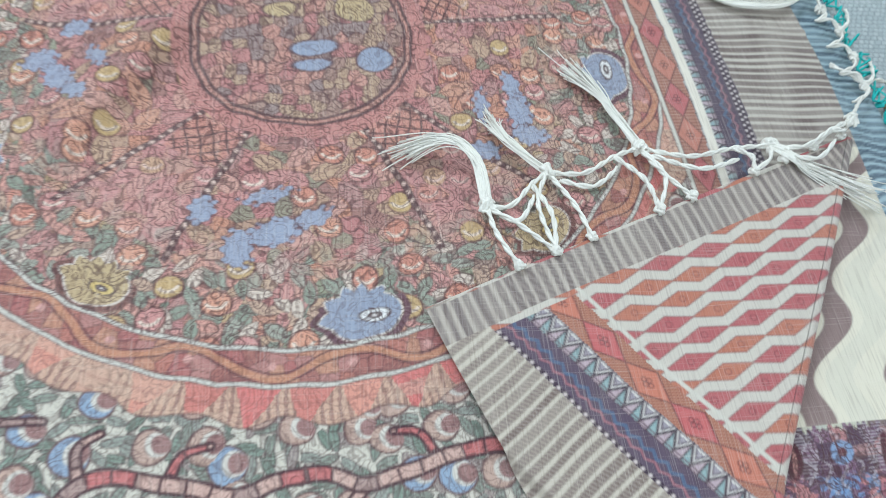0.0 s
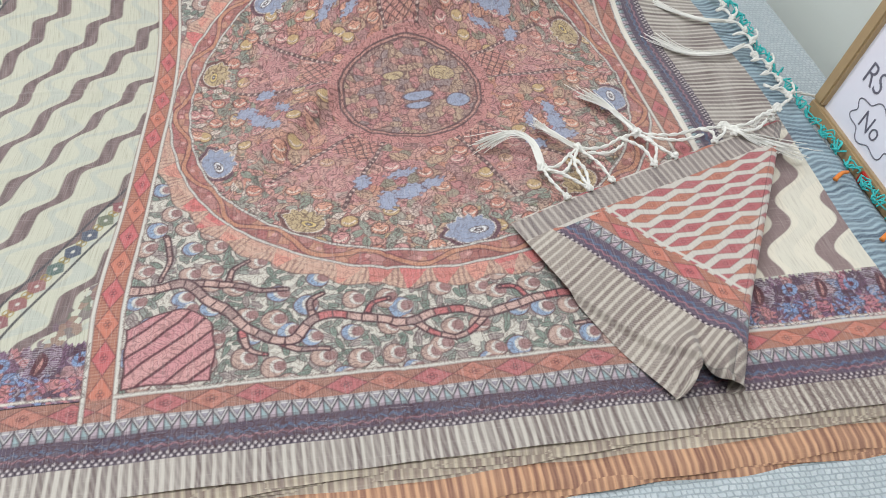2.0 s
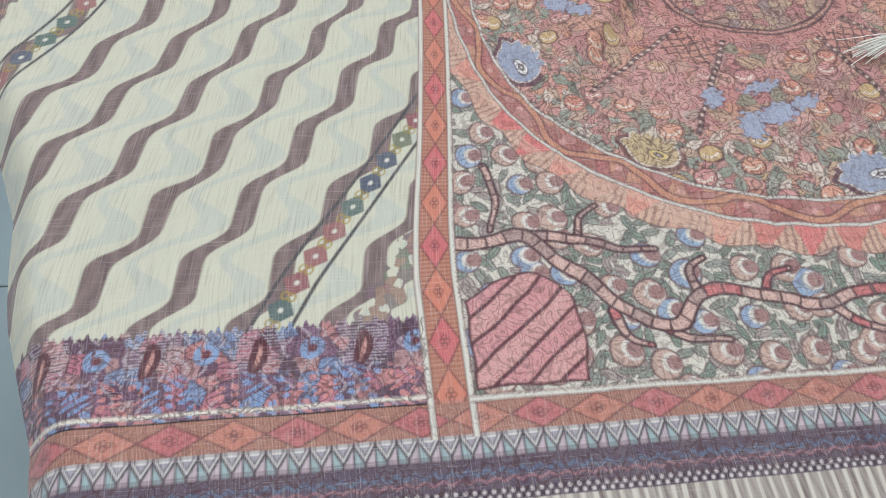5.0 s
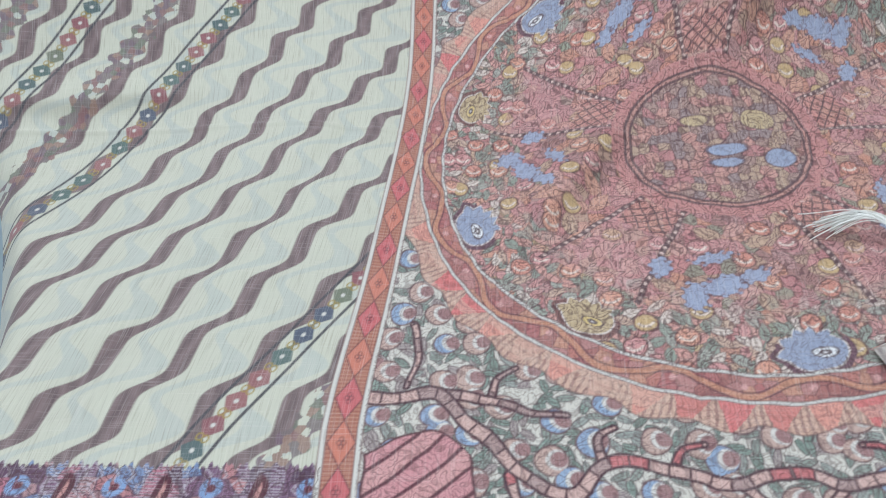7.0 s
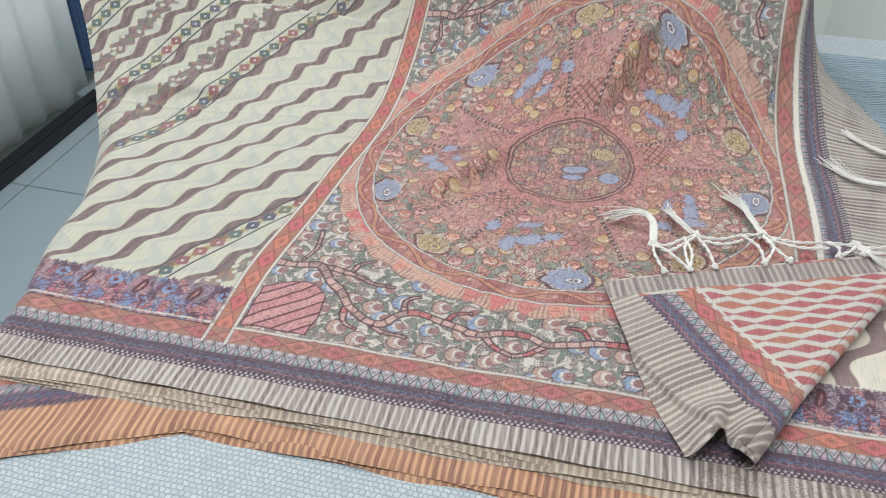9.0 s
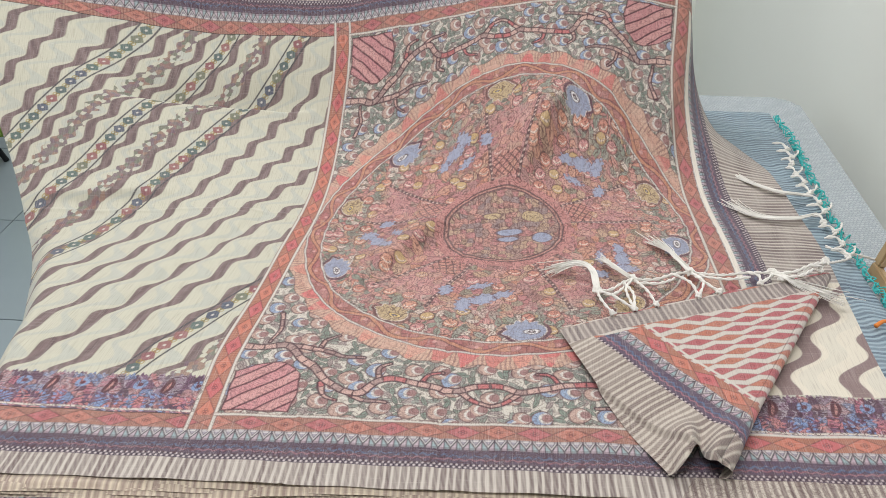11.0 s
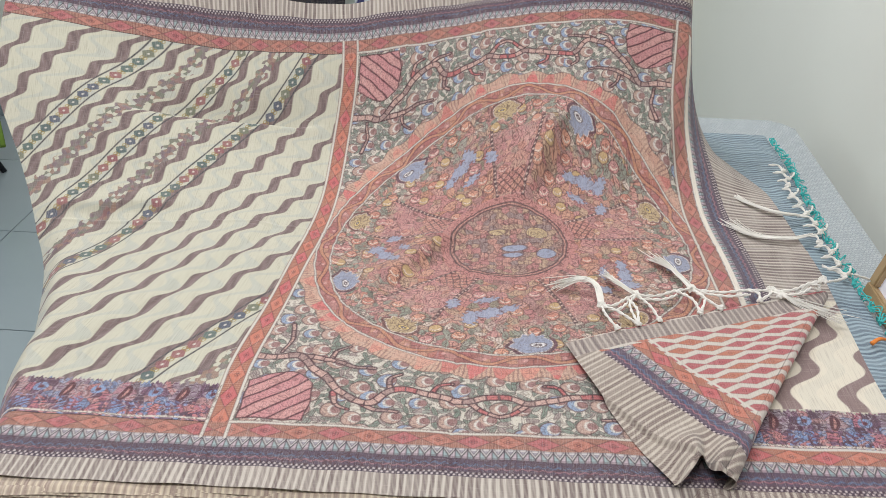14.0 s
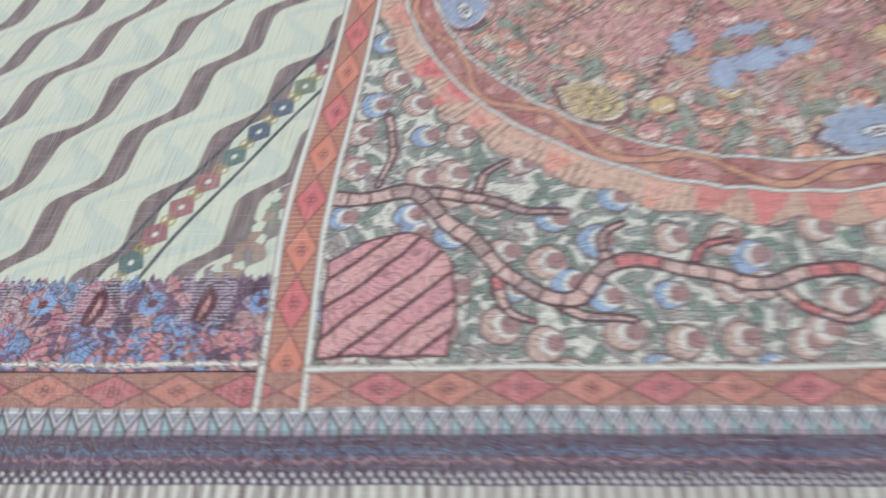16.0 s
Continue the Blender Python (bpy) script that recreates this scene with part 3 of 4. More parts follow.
            disc = mixin(disc, soft(d - 0.0015), lin(206, 196, 186))
            disc = mixin(disc, soft(d), colour * (0.94 + 0.1 * np.sin(al * 600)[..., None] * 0.6))
            eye = np.hypot((al - 0.009) * 0.8, (ac + 0.001) * 1.7)
            disc = mixin(disc, soft(eye - 0.0098), lin(60, 52, 60))
            disc = mixin(disc, soft(eye - 0.0083), lin(218, 218, 216) if colour is BLUE else lin(206, 178, 96))
            disc = mixin(disc, soft(eye - 0.0045), lin(50, 44, 52))
            disc = mixin(disc, soft(eye - 0.0018), lin(206, 200, 196))
        c = np.radians(262 + 72 * n)
        for wr, wt, sa, sb in ((0.205, 0, 0.021, 0.011), (0.192, 8, 0.013, 0.008), (0.222, -6, 0.010, 0.016), (0.196, -16, 0.009, 0.013), (0.172, -3, 0.017, 0.006)):
            c2 = np.radians(262 + 72 * n + wt)
            px, py = x - wr * np.cos(c2), y - wr * np.sin(c2)
            al, ac = px * np.cos(c2 + 0.4) + py * np.sin(c2 + 0.4), -px * np.sin(c2 + 0.4) + py * np.cos(c2 + 0.4)
            d = (np.hypot(al / sb, ac / sa) - 1) * min(sa, sb) + 0.0028 * np.sin(al * 620) * np.sin(ac * 480 + n)
            disc = mixin(disc, soft(d - 0.0012) * 0.7, lin(86, 62, 84))
            disc = mixin(disc, soft(d), lin(138, 152, 176))
    # the small ring in the middle
    inner = np.broadcast_to(lin(182, 128, 116), rgb.shape)
    f1, f2, i, j, dx, dy = cells(x + 9, y + 9, 0.012, 51)
    inner = pick(rnd(i, j, 1), [lin(178, 114, 110), lin(156, 124, 110), lin(190, 134, 118), lin(140, 120, 116), lin(176, 146, 116)])
    inner = mixin(inner, soft(f2 - f1 - 0.0012) * 0.75, LINE)
    inner = mixin(inner, (np.sin(x * 900) > 0.6) * (rnd(i, j, 4) > 0.5) * 0.4, LINE)
    for bx, by, sa, sb, colour in ((0.008, -0.012, 0.020, 0.008, BLUE), (0.004, -0.030, 0.016, 0.006, BLUE), (0.060, -0.028, 0.016, 0.013, BLUE), (0.048, 0.028, 0.018, 0.014, YELLOW), (-0.02, 0.03, 0.014, 0.007, YELLOW)):
        d = (np.hypot((x - bx) / sa, (y - by) / sb) - 1) * min(sa, sb)
        inner = mixin(inner, soft(d - 0.0014), lin(86, 58, 66))
        inner = mixin(inner, soft(d), colour)
    disc = mixin(disc, soft(r - 0.112), lin(184, 118, 110))
    disc = mixin(disc, soft(r - 0.0985), lin(72, 40, 48))
    disc = mixin(disc, soft(r - 0.0955), lin(184, 128, 112))
    disc = mixin(disc, soft(r - 0.0925), lin(72, 40, 48))
    disc = mixin(disc, soft(r - 0.0895), inner)
    disc = disc * 0.90 + 0.10 * lin(212, 172, 160)
    rgb = mixin(rgb, soft(r - 0.300), disc)
    for q in (0.300, 0.3265):
        rgb = mixin(rgb, soft(np.abs(r - q) - 0.0022), lin(96, 60, 60))
        rgb = mixin(rgb, soft(np.abs(r - q) - 0.0014), WHITE)
    return rgb


def a_blue(rgb):
    """Where the print is plain blue or yellow, and stays free of line-work."""
    return (rgb[..., 2] > rgb[..., 0] * 1.25) | (rgb[..., 1] > rgb[..., 2] * 2.0)


def saree_print(u, v):
    """The whole top cloth: cream field, square end panel with the great ring, borders all round."""
    rgb = np.zeros(u.shape + (3,))
    lines = np.zeros(u.shape)
    out = np.maximum(-v, v - HIGH)
    m = (u <= 0.001) & (out < 0.003)
    rgb[m] = field(u[m], v[m])
    m = (u <= -0.03) & (v < 0.066) & (v > 0)
    lines[m] = 0.6
    m = (u > -0.002) & (u < WIDE + 0.002) & (out < 0.003)
    a, b = u[m], v[m]
    wu, wv = a + 0.0007 * np.sin(b * 170 + 2 * np.sin(a * 60)), b + 0.0007 * np.sin(a * 150 + 2 * np.sin(b * 75))
    rgb[m] = desat(cone(great_ring(vines(wu, wv), wu, wv), wu, wv), 0.88)
    r = np.hypot(a - MID[0], b - MID[1])
    lines[m] = np.where(r < 0.307, np.where(a_blue(rgb[m]), 0.3, 0.66), np.where(r < 0.363, 0.3, 0.42))
    # upright band of lozenges beside the panel
    m = (u > -0.0300) & (u <= -0.002)
    rgb[m] = diamonds(rgb[m], u[m] + 0.0165, v[m], np.ones(m.sum()), 0.0115)
    # end border
    m = u > WIDE + 0.001
    end = border(rgb[m], u[m] - WIDE, v[m])
    rgb[m] = mixin(desat(end, 0.82), soft(np.abs(u[m] - WIDE - 0.034) - 0.004) * (v[m] > -0.03), lin(216, 208, 194))
    m = out > 0.002
    rgb[m] = desat(border(rgb[m], out[m], u[m]), 0.82)
    lines[(out > 0.004) & (out < 0.0285)] = 0.25
    lines[(out > 0.046) & (out < 0.070)] = 0.7
    for q in (-0.0315, -0.0025, WIDE + 0.0025):
        w = 0.0019
        rgb = mixin(rgb, soft(np.abs(u - q) - w - 0.0009) * (out < 0.03), lin(110, 76, 72))
        rgb = mixin(rgb, soft(np.abs(u - q) - w) * (out < 0.03), WHITE)
    line = (u > -0.004) * (u < WIDE + 0.004)
    rgb = mixin(rgb, soft(np.abs(out - 0.0028) - 0.0028) * line, lin(110, 76, 72))
    rgb = mixin(rgb, soft(np.abs(out - 0.0028) - 0.0019) * line, WHITE)
    return rgb, lines


# ---- the top cloth: flat in front, lifted towards its far side ----
TURN = math.radians(1.8)
TOP = 0.780


# how far the hand's pull carries the cloth sideways and up: rows across (v), columns along (u), on even steps
NET_U, NET_V = (-0.6, 0.24), (0.1, 0.16)
PULL_X = np.array([
    [0.000, 0.000, 0.000, 0.000, 0.000, 0.000, 0.000],
    [0.029, 0.033, 0.027, 0.005, 0.011, 0.004, 0.008],
    [0.049, 0.068, 0.047, 0.015, 0.014, 0.001, 0.017],
    [0.050, 0.061, 0.052, 0.027, 0.011, -0.004, 0.007],
    [0.039, 0.058, 0.049, 0.034, 0.021, -0.014, 0.003],
    [0.021, 0.082, 0.056, 0.042, 0.002, -0.007, 0.022],
    [0.023, 0.058, 0.049, 0.026, 0.002, 0.004, 0.024],
])
PULL_Z = np.array([
    [0.000, 0.000, 0.000, 0.000, 0.000, 0.000, 0.000],
    [-0.008, 0.001, 0.011, -0.006, 0.005, 0.006, 0.001],
    [-0.021, -0.010, 0.016, -0.016, -0.001, 0.006, 0.001],
    [-0.035, -0.024, -0.004, -0.011, 0.027, 0.014, 0.006],
    [-0.056, -0.057, -0.043, -0.020, 0.070, 0.086, 0.004],
    [-0.080, -0.106, -0.064, -0.013, 0.045, 0.077, 0.022],
    [-0.093, -0.096, -0.062, -0.017, 0.023, 0.052, 0.047],
])


def net(u, v, table):
    """A smooth surface over the rows and columns of a table."""
    def weights(x, n):
        i = np.clip(np.floor(x), 0, n - 2).astype(int)
        t = np.clip(x - i, 0, 1)
        w = (-0.5 * t + t * t - 0.5 * t ** 3, 1 - 2.5 * t * t + 1.5 * t ** 3, 0.5 * t + 2 * t * t - 1.5 * t ** 3, -0.5 * t * t + 0.5 * t ** 3)
        return [(np.clip(i + k - 1, 0, n - 1), w[k]) for k in range(4)]

    rows, cols = weights((v - NET_V[0]) / NET_V[1], table.shape[0]), weights((u - NET_U[0]) / NET_U[1], table.shape[1])
    return sum(table[i, j] * a * b for i, a in rows for j, b in cols)


def crease(u, v, start, end, broad, sharp):
    """1 along a fold's crest from start to end: a broad flank on its left, a sharp one on its right."""
    (ax, ay), (bx, by) = start, end
    length = math.hypot(bx - ax, by - ay)
    tx, ty = (bx - ax) / length, (by - ay) / length
    along, off = (u - ax) * tx + (v - ay) * ty, (u - ax) * ty - (v - ay) * tx
    return np.exp(-(off / np.where(off < 0, broad, sharp)) ** 2) * smooth(-0.06, 0.06, along) * smooth(length + 0.06, length - 0.06, along)


def drape(u, v):
    """Places of the cloth's points: u along its length, v across it, rows of equal v spacing."""
    v0 = np.interp(u, (-0.6, -0.3, 0.0, 0.33, 0.66, 0.83), (0.24, 0.28, 0.40, 0.45, 0.54, 0.58))
    steep = np.radians(np.interp(u, (-0.6, 0.0, 0.33, 0.55, 0.83), (47, 50, 50, 56, 52)))
    phi = steep * smooth(0, 1, (v - v0) / np.interp(u, (-0.6, 0.0, 0.66), (0.42, 0.48, 0.36)))
    dv = np.diff(v, axis=0, prepend=v[:1])
    y = v[:1] + np.cumsum(np.cos(phi) * dv, axis=0)
    rise = np.cumsum(np.sin(phi) * dv, axis=0)
    rise = rise * (1 - 0.80 * smooth(0.68, 0.84, u))
    rise = rise + net(u, v, PULL_Z)
    # folds that run down from the held point
    for start, end, broad, sharp, high in FOLDS:
        rise = rise + high * crease(u, v, start, end, broad, sharp)
    # pressed fold lines from the shelf
    rise = rise + 0.0016 * np.exp(-((v - 0.47) / 0.0035) ** 2) - 0.0014 * np.exp(-((u - 0.27) / 0.0035) ** 2) + 0.0014 * np.exp(-((u - 0.10) / 0.003) ** 2)
    # slack creases in the field and a faint unevenness everywhere
    cr = u + 0.30 - 0.50 * (v - 0.05)
    rise = np.maximum(rise, -0.013) - 0.006 * np.exp(-(cr / 0.018) ** 2) * smooth(0.02, 0.15, v) * smooth(0.55, 0.40, v) * smooth(0.0, -0.1, u)
    rise = rise + 0.0016 * np.sin(u * 17 + 2 * np.sin(v * 9)) * np.sin(v * 13 + 1) + 0.0008 * np.sin(u * 61 + v * 23)
    # the folded edge over the table's side
    hang = smooth(0.05, -0.012, u - left_edge(v))
    rise = rise - 0.05 * hang ** 2 * smooth(0.6, 0.2, v)
    back = smooth(0.665, 0.84, u) * smooth(0.66, 1.0, v)
    x = u + net(u, v, PULL_X) - 0.145 * back
    y = y + 0.09 * back
    rise = rise - 0.05 * back
    c, s = math.cos(TURN), math.sin(TURN)
    return np.stack([x * c - y * s, x * s + y * c, TOP + np.maximum(rise, -0.06)], -1)


FOLDS = (
    ((0.365, 0.595), (0.435, 0.72), 0.055, 0.018, 0.034),
    ((0.13, 0.33), (0.23, 0.49), 0.045, 0.018, 0.024),
    ((0.52, 0.62), (0.57, 0.90), 0.040, 0.030, 0.008),
    ((0.64, 0.66), (0.70, 0.92), 0.050, 0.016, 0.018),
    ((-0.10, 0.785), (-0.40, 0.765), 0.012, 0.060, -0.026),
    ((-0.30, 0.52), (-0.50, 0.50), 0.012, 0.035, 0.010),
)


def left_edge(v):
    return np.interp(v, (-0.12, 0.0, 0.2, 0.45, 0.75, 1.1), (-0.30, -0.31, -0.37, -0.51, -0.635, -0.64))


STEP = 0.0012
vs = np.arange(-BORDER, HIGH + BORDER, STEP)
su = np.linspace(0, 1, 1140)
V = np.repeat(vs[:, None], len(su), 1)
RIGHT = 0.826
U = left_edge(V) + su[None, :] * (RIGHT - left_edge(V))
# past the crease the top layer is turned back, and the layer below shows: field again
CREASE = ((0.546, -0.12), (0.589, -0.051), (0.641, 0.033), (0.684, 0.106), (0.751, 0.216), (0.813, 0.315))
cx = np.interp(V, [p[1] for p in CREASE], [p[0] for p in CREASE])
below = (U > cx - 0.02) & (V < 0.325)
RGB, LINES = saree_print(U, V)


def under_print(u, v):
    """The layer below: upright broad waves over the same floral strip and border."""
    wave = u - 0.55 * (v - 0.1) - 0.705 + 0.013 * np.sin(2 * math.pi * v / 0.085)
    rgb = field(u, v)
    f = np.abs((wave / 0.085 + 0.5) % 1 - 0.5) * 0.085
    plain_part = np.broadcast_to(lin(216, 208, 188), rgb.shape)
    ghost = np.abs((wave / 0.085 + 0.1) % 1 - 0.5) * 0.085
    plain_part = mixin(plain_part, soft(ghost - 0.012, 0.001) * 0.4, lin(200, 196, 180))
    plain_part = mixin(plain_part, soft(f - 0.0125, 0.001), lin(134, 114, 110))
    rgb = mixin(rgb, (v > 0.068) * 1.0, plain_part)
    rgb = mixin(rgb, (v < -0.002) * 1.0, border(rgb, -v, u))
    return mixin(rgb, soft(np.abs(v + 0.0028) - 0.0019), WHITE)


RGB[below] = under_print(U[below], V[below])
LINES[below] = np.where((V[below] < 0.066) & (V[below] > 0), 0.7, np.where(V[below] < -0.046, 0.4, 0.0))
saree = empty("saree")
tagged(saree, "cream and rust printed cotton saree, spread with its far side lifted", "saree")
sheet("cloth_sheet", drape(U, V), np.stack([U, V], -1), RGB, M_CLOTH, saree, LINES)

# ---- the turned-back corner ----
K, TIP, TIP_R, PEAK = Vector((0.413, 0.190)), Vector((0.525, -0.064)), Vector((0.580, -0.056)), Vector((0.804, 0.346))


def flap_print(x, y):
    """The back of the cloth: a border along the long edge, a woven band along the fringe, lozenges between."""
    d, t = 0.785 * x + 0.620 * y - 0.4031, 0.620 * x - 0.785 * y
    w = 0.367 * x - 0.930 * y + 0.031
    # lozenges, tip to tip in rows that are set off by half
    along, across = 0.966 * x + 0.260 * y, 0.260 * x - 0.966 * y
    rgb = np.broadcast_to(lin(194, 186, 174), x.shape + (3,))
    base = np.floor(across / 0.0162)
    for o in (-1, 0, 1):
        row = base + o
        q = along / 0.0425 + 0.5 * (row % 2)
        mid = across - (row + 0.5) * 0.0162
        lo = np.abs(mid) / 0.0070 + tri(q) * 0.96
        h = rnd(np.floor(q + 0.5), row)
        rgb = mixin(rgb, soft((lo - 1) * 0.0085), np.where((h > 0.4)[..., None], lin(170, 94, 96), lin(176, 112, 92)))
        rgb = mixin(rgb, soft(np.abs(lo - 1) * 0.0085 - 0.0007) * 0.6, lin(116, 66, 70))
        rgb = mixin(rgb, soft(np.abs(np.hypot(mid, (q - np.floor(q + 0.5)) * 0.0425) - 0.0024) - 0.0005) * 0.6, lin(110, 60, 64))
    # the border: its outer stripes fill all of the slack towards the turned tip
    rgb = mixin(rgb, (d < 0.133) * (w > 0.044) * 1.0, border(rgb, 0.133 - d, t))
    rgb = mixin(rgb, (d < 0.062) * (w > 0.006) * 1.0, stripes(t, d, lin(190, 180, 165), lin(108, 91, 87)))
    rgb = mixin(rgb, soft(np.abs(d - 0.1345) - 0.0018) * (w > 0.038), WHITE)
    rgb = mixin(rgb, (w > 0.008) * (w < 0.039) * 1.0, stripes(along, w, lin(176, 165, 154), lin(106, 94, 93), 2.0))
    return rgb


def flap():
    n, roll, rows, under = 260, 30, 280, 26
    q = np.concatenate([np.linspace(0, 1, rows), np.ones(under)])[:, None]
    p = np.concatenate([np.linspace(0, 1, n), np.ones(roll)])[None, :]
    left = np.array(K)[None] + (np.array(TIP) - np.array(K))[None] * q
    left[:, 0:1] -= 0.006 * np.sin(q * math.pi)
    fold = np.array(PEAK)[None] + (np.array(TIP_R) - np.array(PEAK))[None] * q
    P = left[:, None, :] * (1 - p[..., None]) + fold[:, None, :] * p[..., None]
    ends = smooth(0.70, 1.0, q)
    # two open pleats at the tip, with a notch between them
    notch = 0.034 * np.exp(-((p - 0.48) / 0.20) ** 2) * smooth(0.6, 1.0, q) ** 2
    P[..., 1] += notch
    P[..., 0] += notch * 0.25
    z = 0.796 + 0.003 * np.sin(p * 7 + q * 3) * np.sin(q * 5) + 0.006 * p - 0.006 * (1 - p) ** 6
    z = z + ends * (0.017 * np.sin(np.clip(p, 0, 1) * 2 * math.pi - 0.5) ** 2 + 0.003)
    # the slack lies one step lower, along a soft line that leaves the long edge
    line = (P[..., 0] - 0.437) * 0.775 + (P[..., 1] - 0.100) * 0.632
    z = z - 0.0075 * smooth(0.003, -0.003, line) * smooth(0.13, 0.06, P[..., 1])
    # round the fold, and under at the open end
    a = np.concatenate([np.zeros(n), np.linspace(0, math.pi * 0.95, roll)])[None, :]
    r = 0.0085 + 0.006 * ends
    P = P + (np.sin(a) * r)[..., None] * np.array([0.87, -0.48])
    z = z - (1 - np.cos(a)) * r
    e = np.concatenate([np.zeros(rows), np.linspace(0, math.pi * 0.22, under)])[:, None]
    curl = 0.5 * np.maximum(z - 0.7835, 0.004)
    flat = P.copy()
    P = P + (np.sin(e) * curl * 0.9)[..., None] * np.array([0.10, -0.99])
    z = z - (1 - np.cos(e)) * curl
    full = np.concatenate([P, z[..., None]], -1)
    X, Y = flat[..., 0], flat[..., 1] - 0.008 * e
    return sheet("turned_corner", full, np.stack([X, Y], -1), flap_print(X, Y), M_CLOTH, saree)


tagged(flap(), "turned-back corner showing a red lozenge underside")

# ---- fringe of knotted cream cords ----
def tassel(points, seed, strands=26, spread=0.012):
    """Loose threads that leave a knot together and fan out."""
    rng = random.Random(seed)
    line = bent(points, 6)
    n = len(line) - 1
    pieces = []
    for _ in range(strands * 2):
        o = Vector((rng.gauss(0, 1), rng.gauss(0, 1), abs(rng.gauss(0, 0.5))))
        ends = rng.uniform(0.8, 1.05)
        wob = rng.uniform(0, 6)
        path = []
        for i, p in enumerate(line):
            t = i / n
            if t > ends:
                break
            path.append(p + o * (0.0018 + spread * max(0.0, t - 0.55) ** 1.5 * 2.6) + Vector((math.sin(t * 9 + wob), math.cos(t * 8 + wob), 0)) * 0.001)
        pieces.append(tube(path, 0.0008, 0.0005, 4))
    return pieces


Zf = 0.800
KNOTS = [(0.468, 0.272, Zf), (0.522, 0.306, Zf), (0.606, 0.332, Zf), (0.722, 0.330, Zf + 0.006), (0.800, 0.350, Zf + 0.016)]
EDGE = [Vector((K.x, K.y, 0.797)).lerp(Vector((PEAK.x, PEAK.y, 0.806)), t) for t in np.linspace(0.03, 0.97, 13)]


def cord(points, r=0.0021):
    """A two-ply twisted cord."""
    line = bent(points, 9)
    plies = []
    for turn in (0, math.pi):
        path, run = [], 0.0
        for i, p in enumerate(line):
            run += (p - line[i - 1]).length if i else 0
            w = run / 0.0042 + turn
            path.append(p + Vector((math.cos(w), math.sin(w) * 0.7, math.sin(w))) * r * 0.45)
        plies.append(tube(path, r * 0.68, r * 0.68, 5))
    return join(plies)


def knot(p, size, seed):
    """A lump of wound cord."""
    rng = random.Random(seed)
    p = Vector(p)
    pieces = []
    for k in range(4):
        d = Vector((rng.uniform(-1, 1), rng.uniform(-1, 1), rng.uniform(-0.3, 0.5))).normalized() * size
        e = Vector((rng.uniform(-1, 1), rng.uniform(-1, 1), rng.uniform(0, 0.6))).normalized() * size * 0.7
        pieces.append(cord([p - d, p + e + Vector((0, 0, 0.002)), p + d], 0.0027))
    return pieces


def netting(seed):
    """Cords from the edge to the knots, with swags and rungs between them."""
    rng = random.Random(seed)
    up = Vector((0, 0, 0.004))
    groups = []
    for n, k in enumerate(KNOTS):
        k = Vector(k)
        near = sorted(EDGE, key=lambda e: (e - k).length)[:2]
        pieces = knot(k, 0.006, n)
        for e in near:
            side = Vector((rng.uniform(-0.012, 0.012), rng.uniform(-0.006, 0.006), 0.005))
            pieces.append(cord([e, e.lerp(k, 0.5) + side, k]))
            pieces += knot(e, 0.003, n + 7)
        if n + 1 < len(KNOTS):
            b = Vector(KNOTS[n + 1])
            m1, m2 = k.lerp(b, 0.35) + Vector((0, -0.012, 0.003)), k.lerp(b, 0.7) + Vector((0, -0.004, 0.003))
            pieces.append(cord([k, m1, m2, b]))
            low = sorted(EDGE, key=lambda e: (e - m1).length)[0]
            low2 = sorted(EDGE, key=lambda e: (e - m2).length)[0]
            pieces.append(cord([m2, m2.lerp(low2, 0.5) + Vector((0.006, 0, 0.004)), low2]))
            pieces.append(cord([k + Vector((0.01, -0.008, 0)), m1 + Vector((0.004, -0.016, 0.004)), m2 + Vector((0, -0.012, 0))]))
        groups.append(pieces)
    return groups


END = [Vector((0.840, 0.40 + 0.036 * i, 0.786)) for i in range(13)]


def end_netting(seed):
    rng = random.Random(seed)
    groups = []
    for i in range(len(END) - 1):
        a, b = END[i], END[i + 1]
        m = (a + b) / 2 + Vector((rng.uniform(0.012, 0.026), rng.uniform(-0.006, 0.006), -0.002))
        pieces = [cord([a, a.lerp(m, 0.55) + Vector((0.004, -0.004, 0.004)), m, b.lerp(m, 0.5) + Vector((0.004, 0.005, 0.004)), b])] + knot(m, 0.004, i)
        if i % 2 == 0:
            pieces.append(cord([m, m + Vector((0.012, 0.012, 0.003)), m + Vector((0.020, 0.034, -0.001))]))
        groups.append(pieces)
    return groups


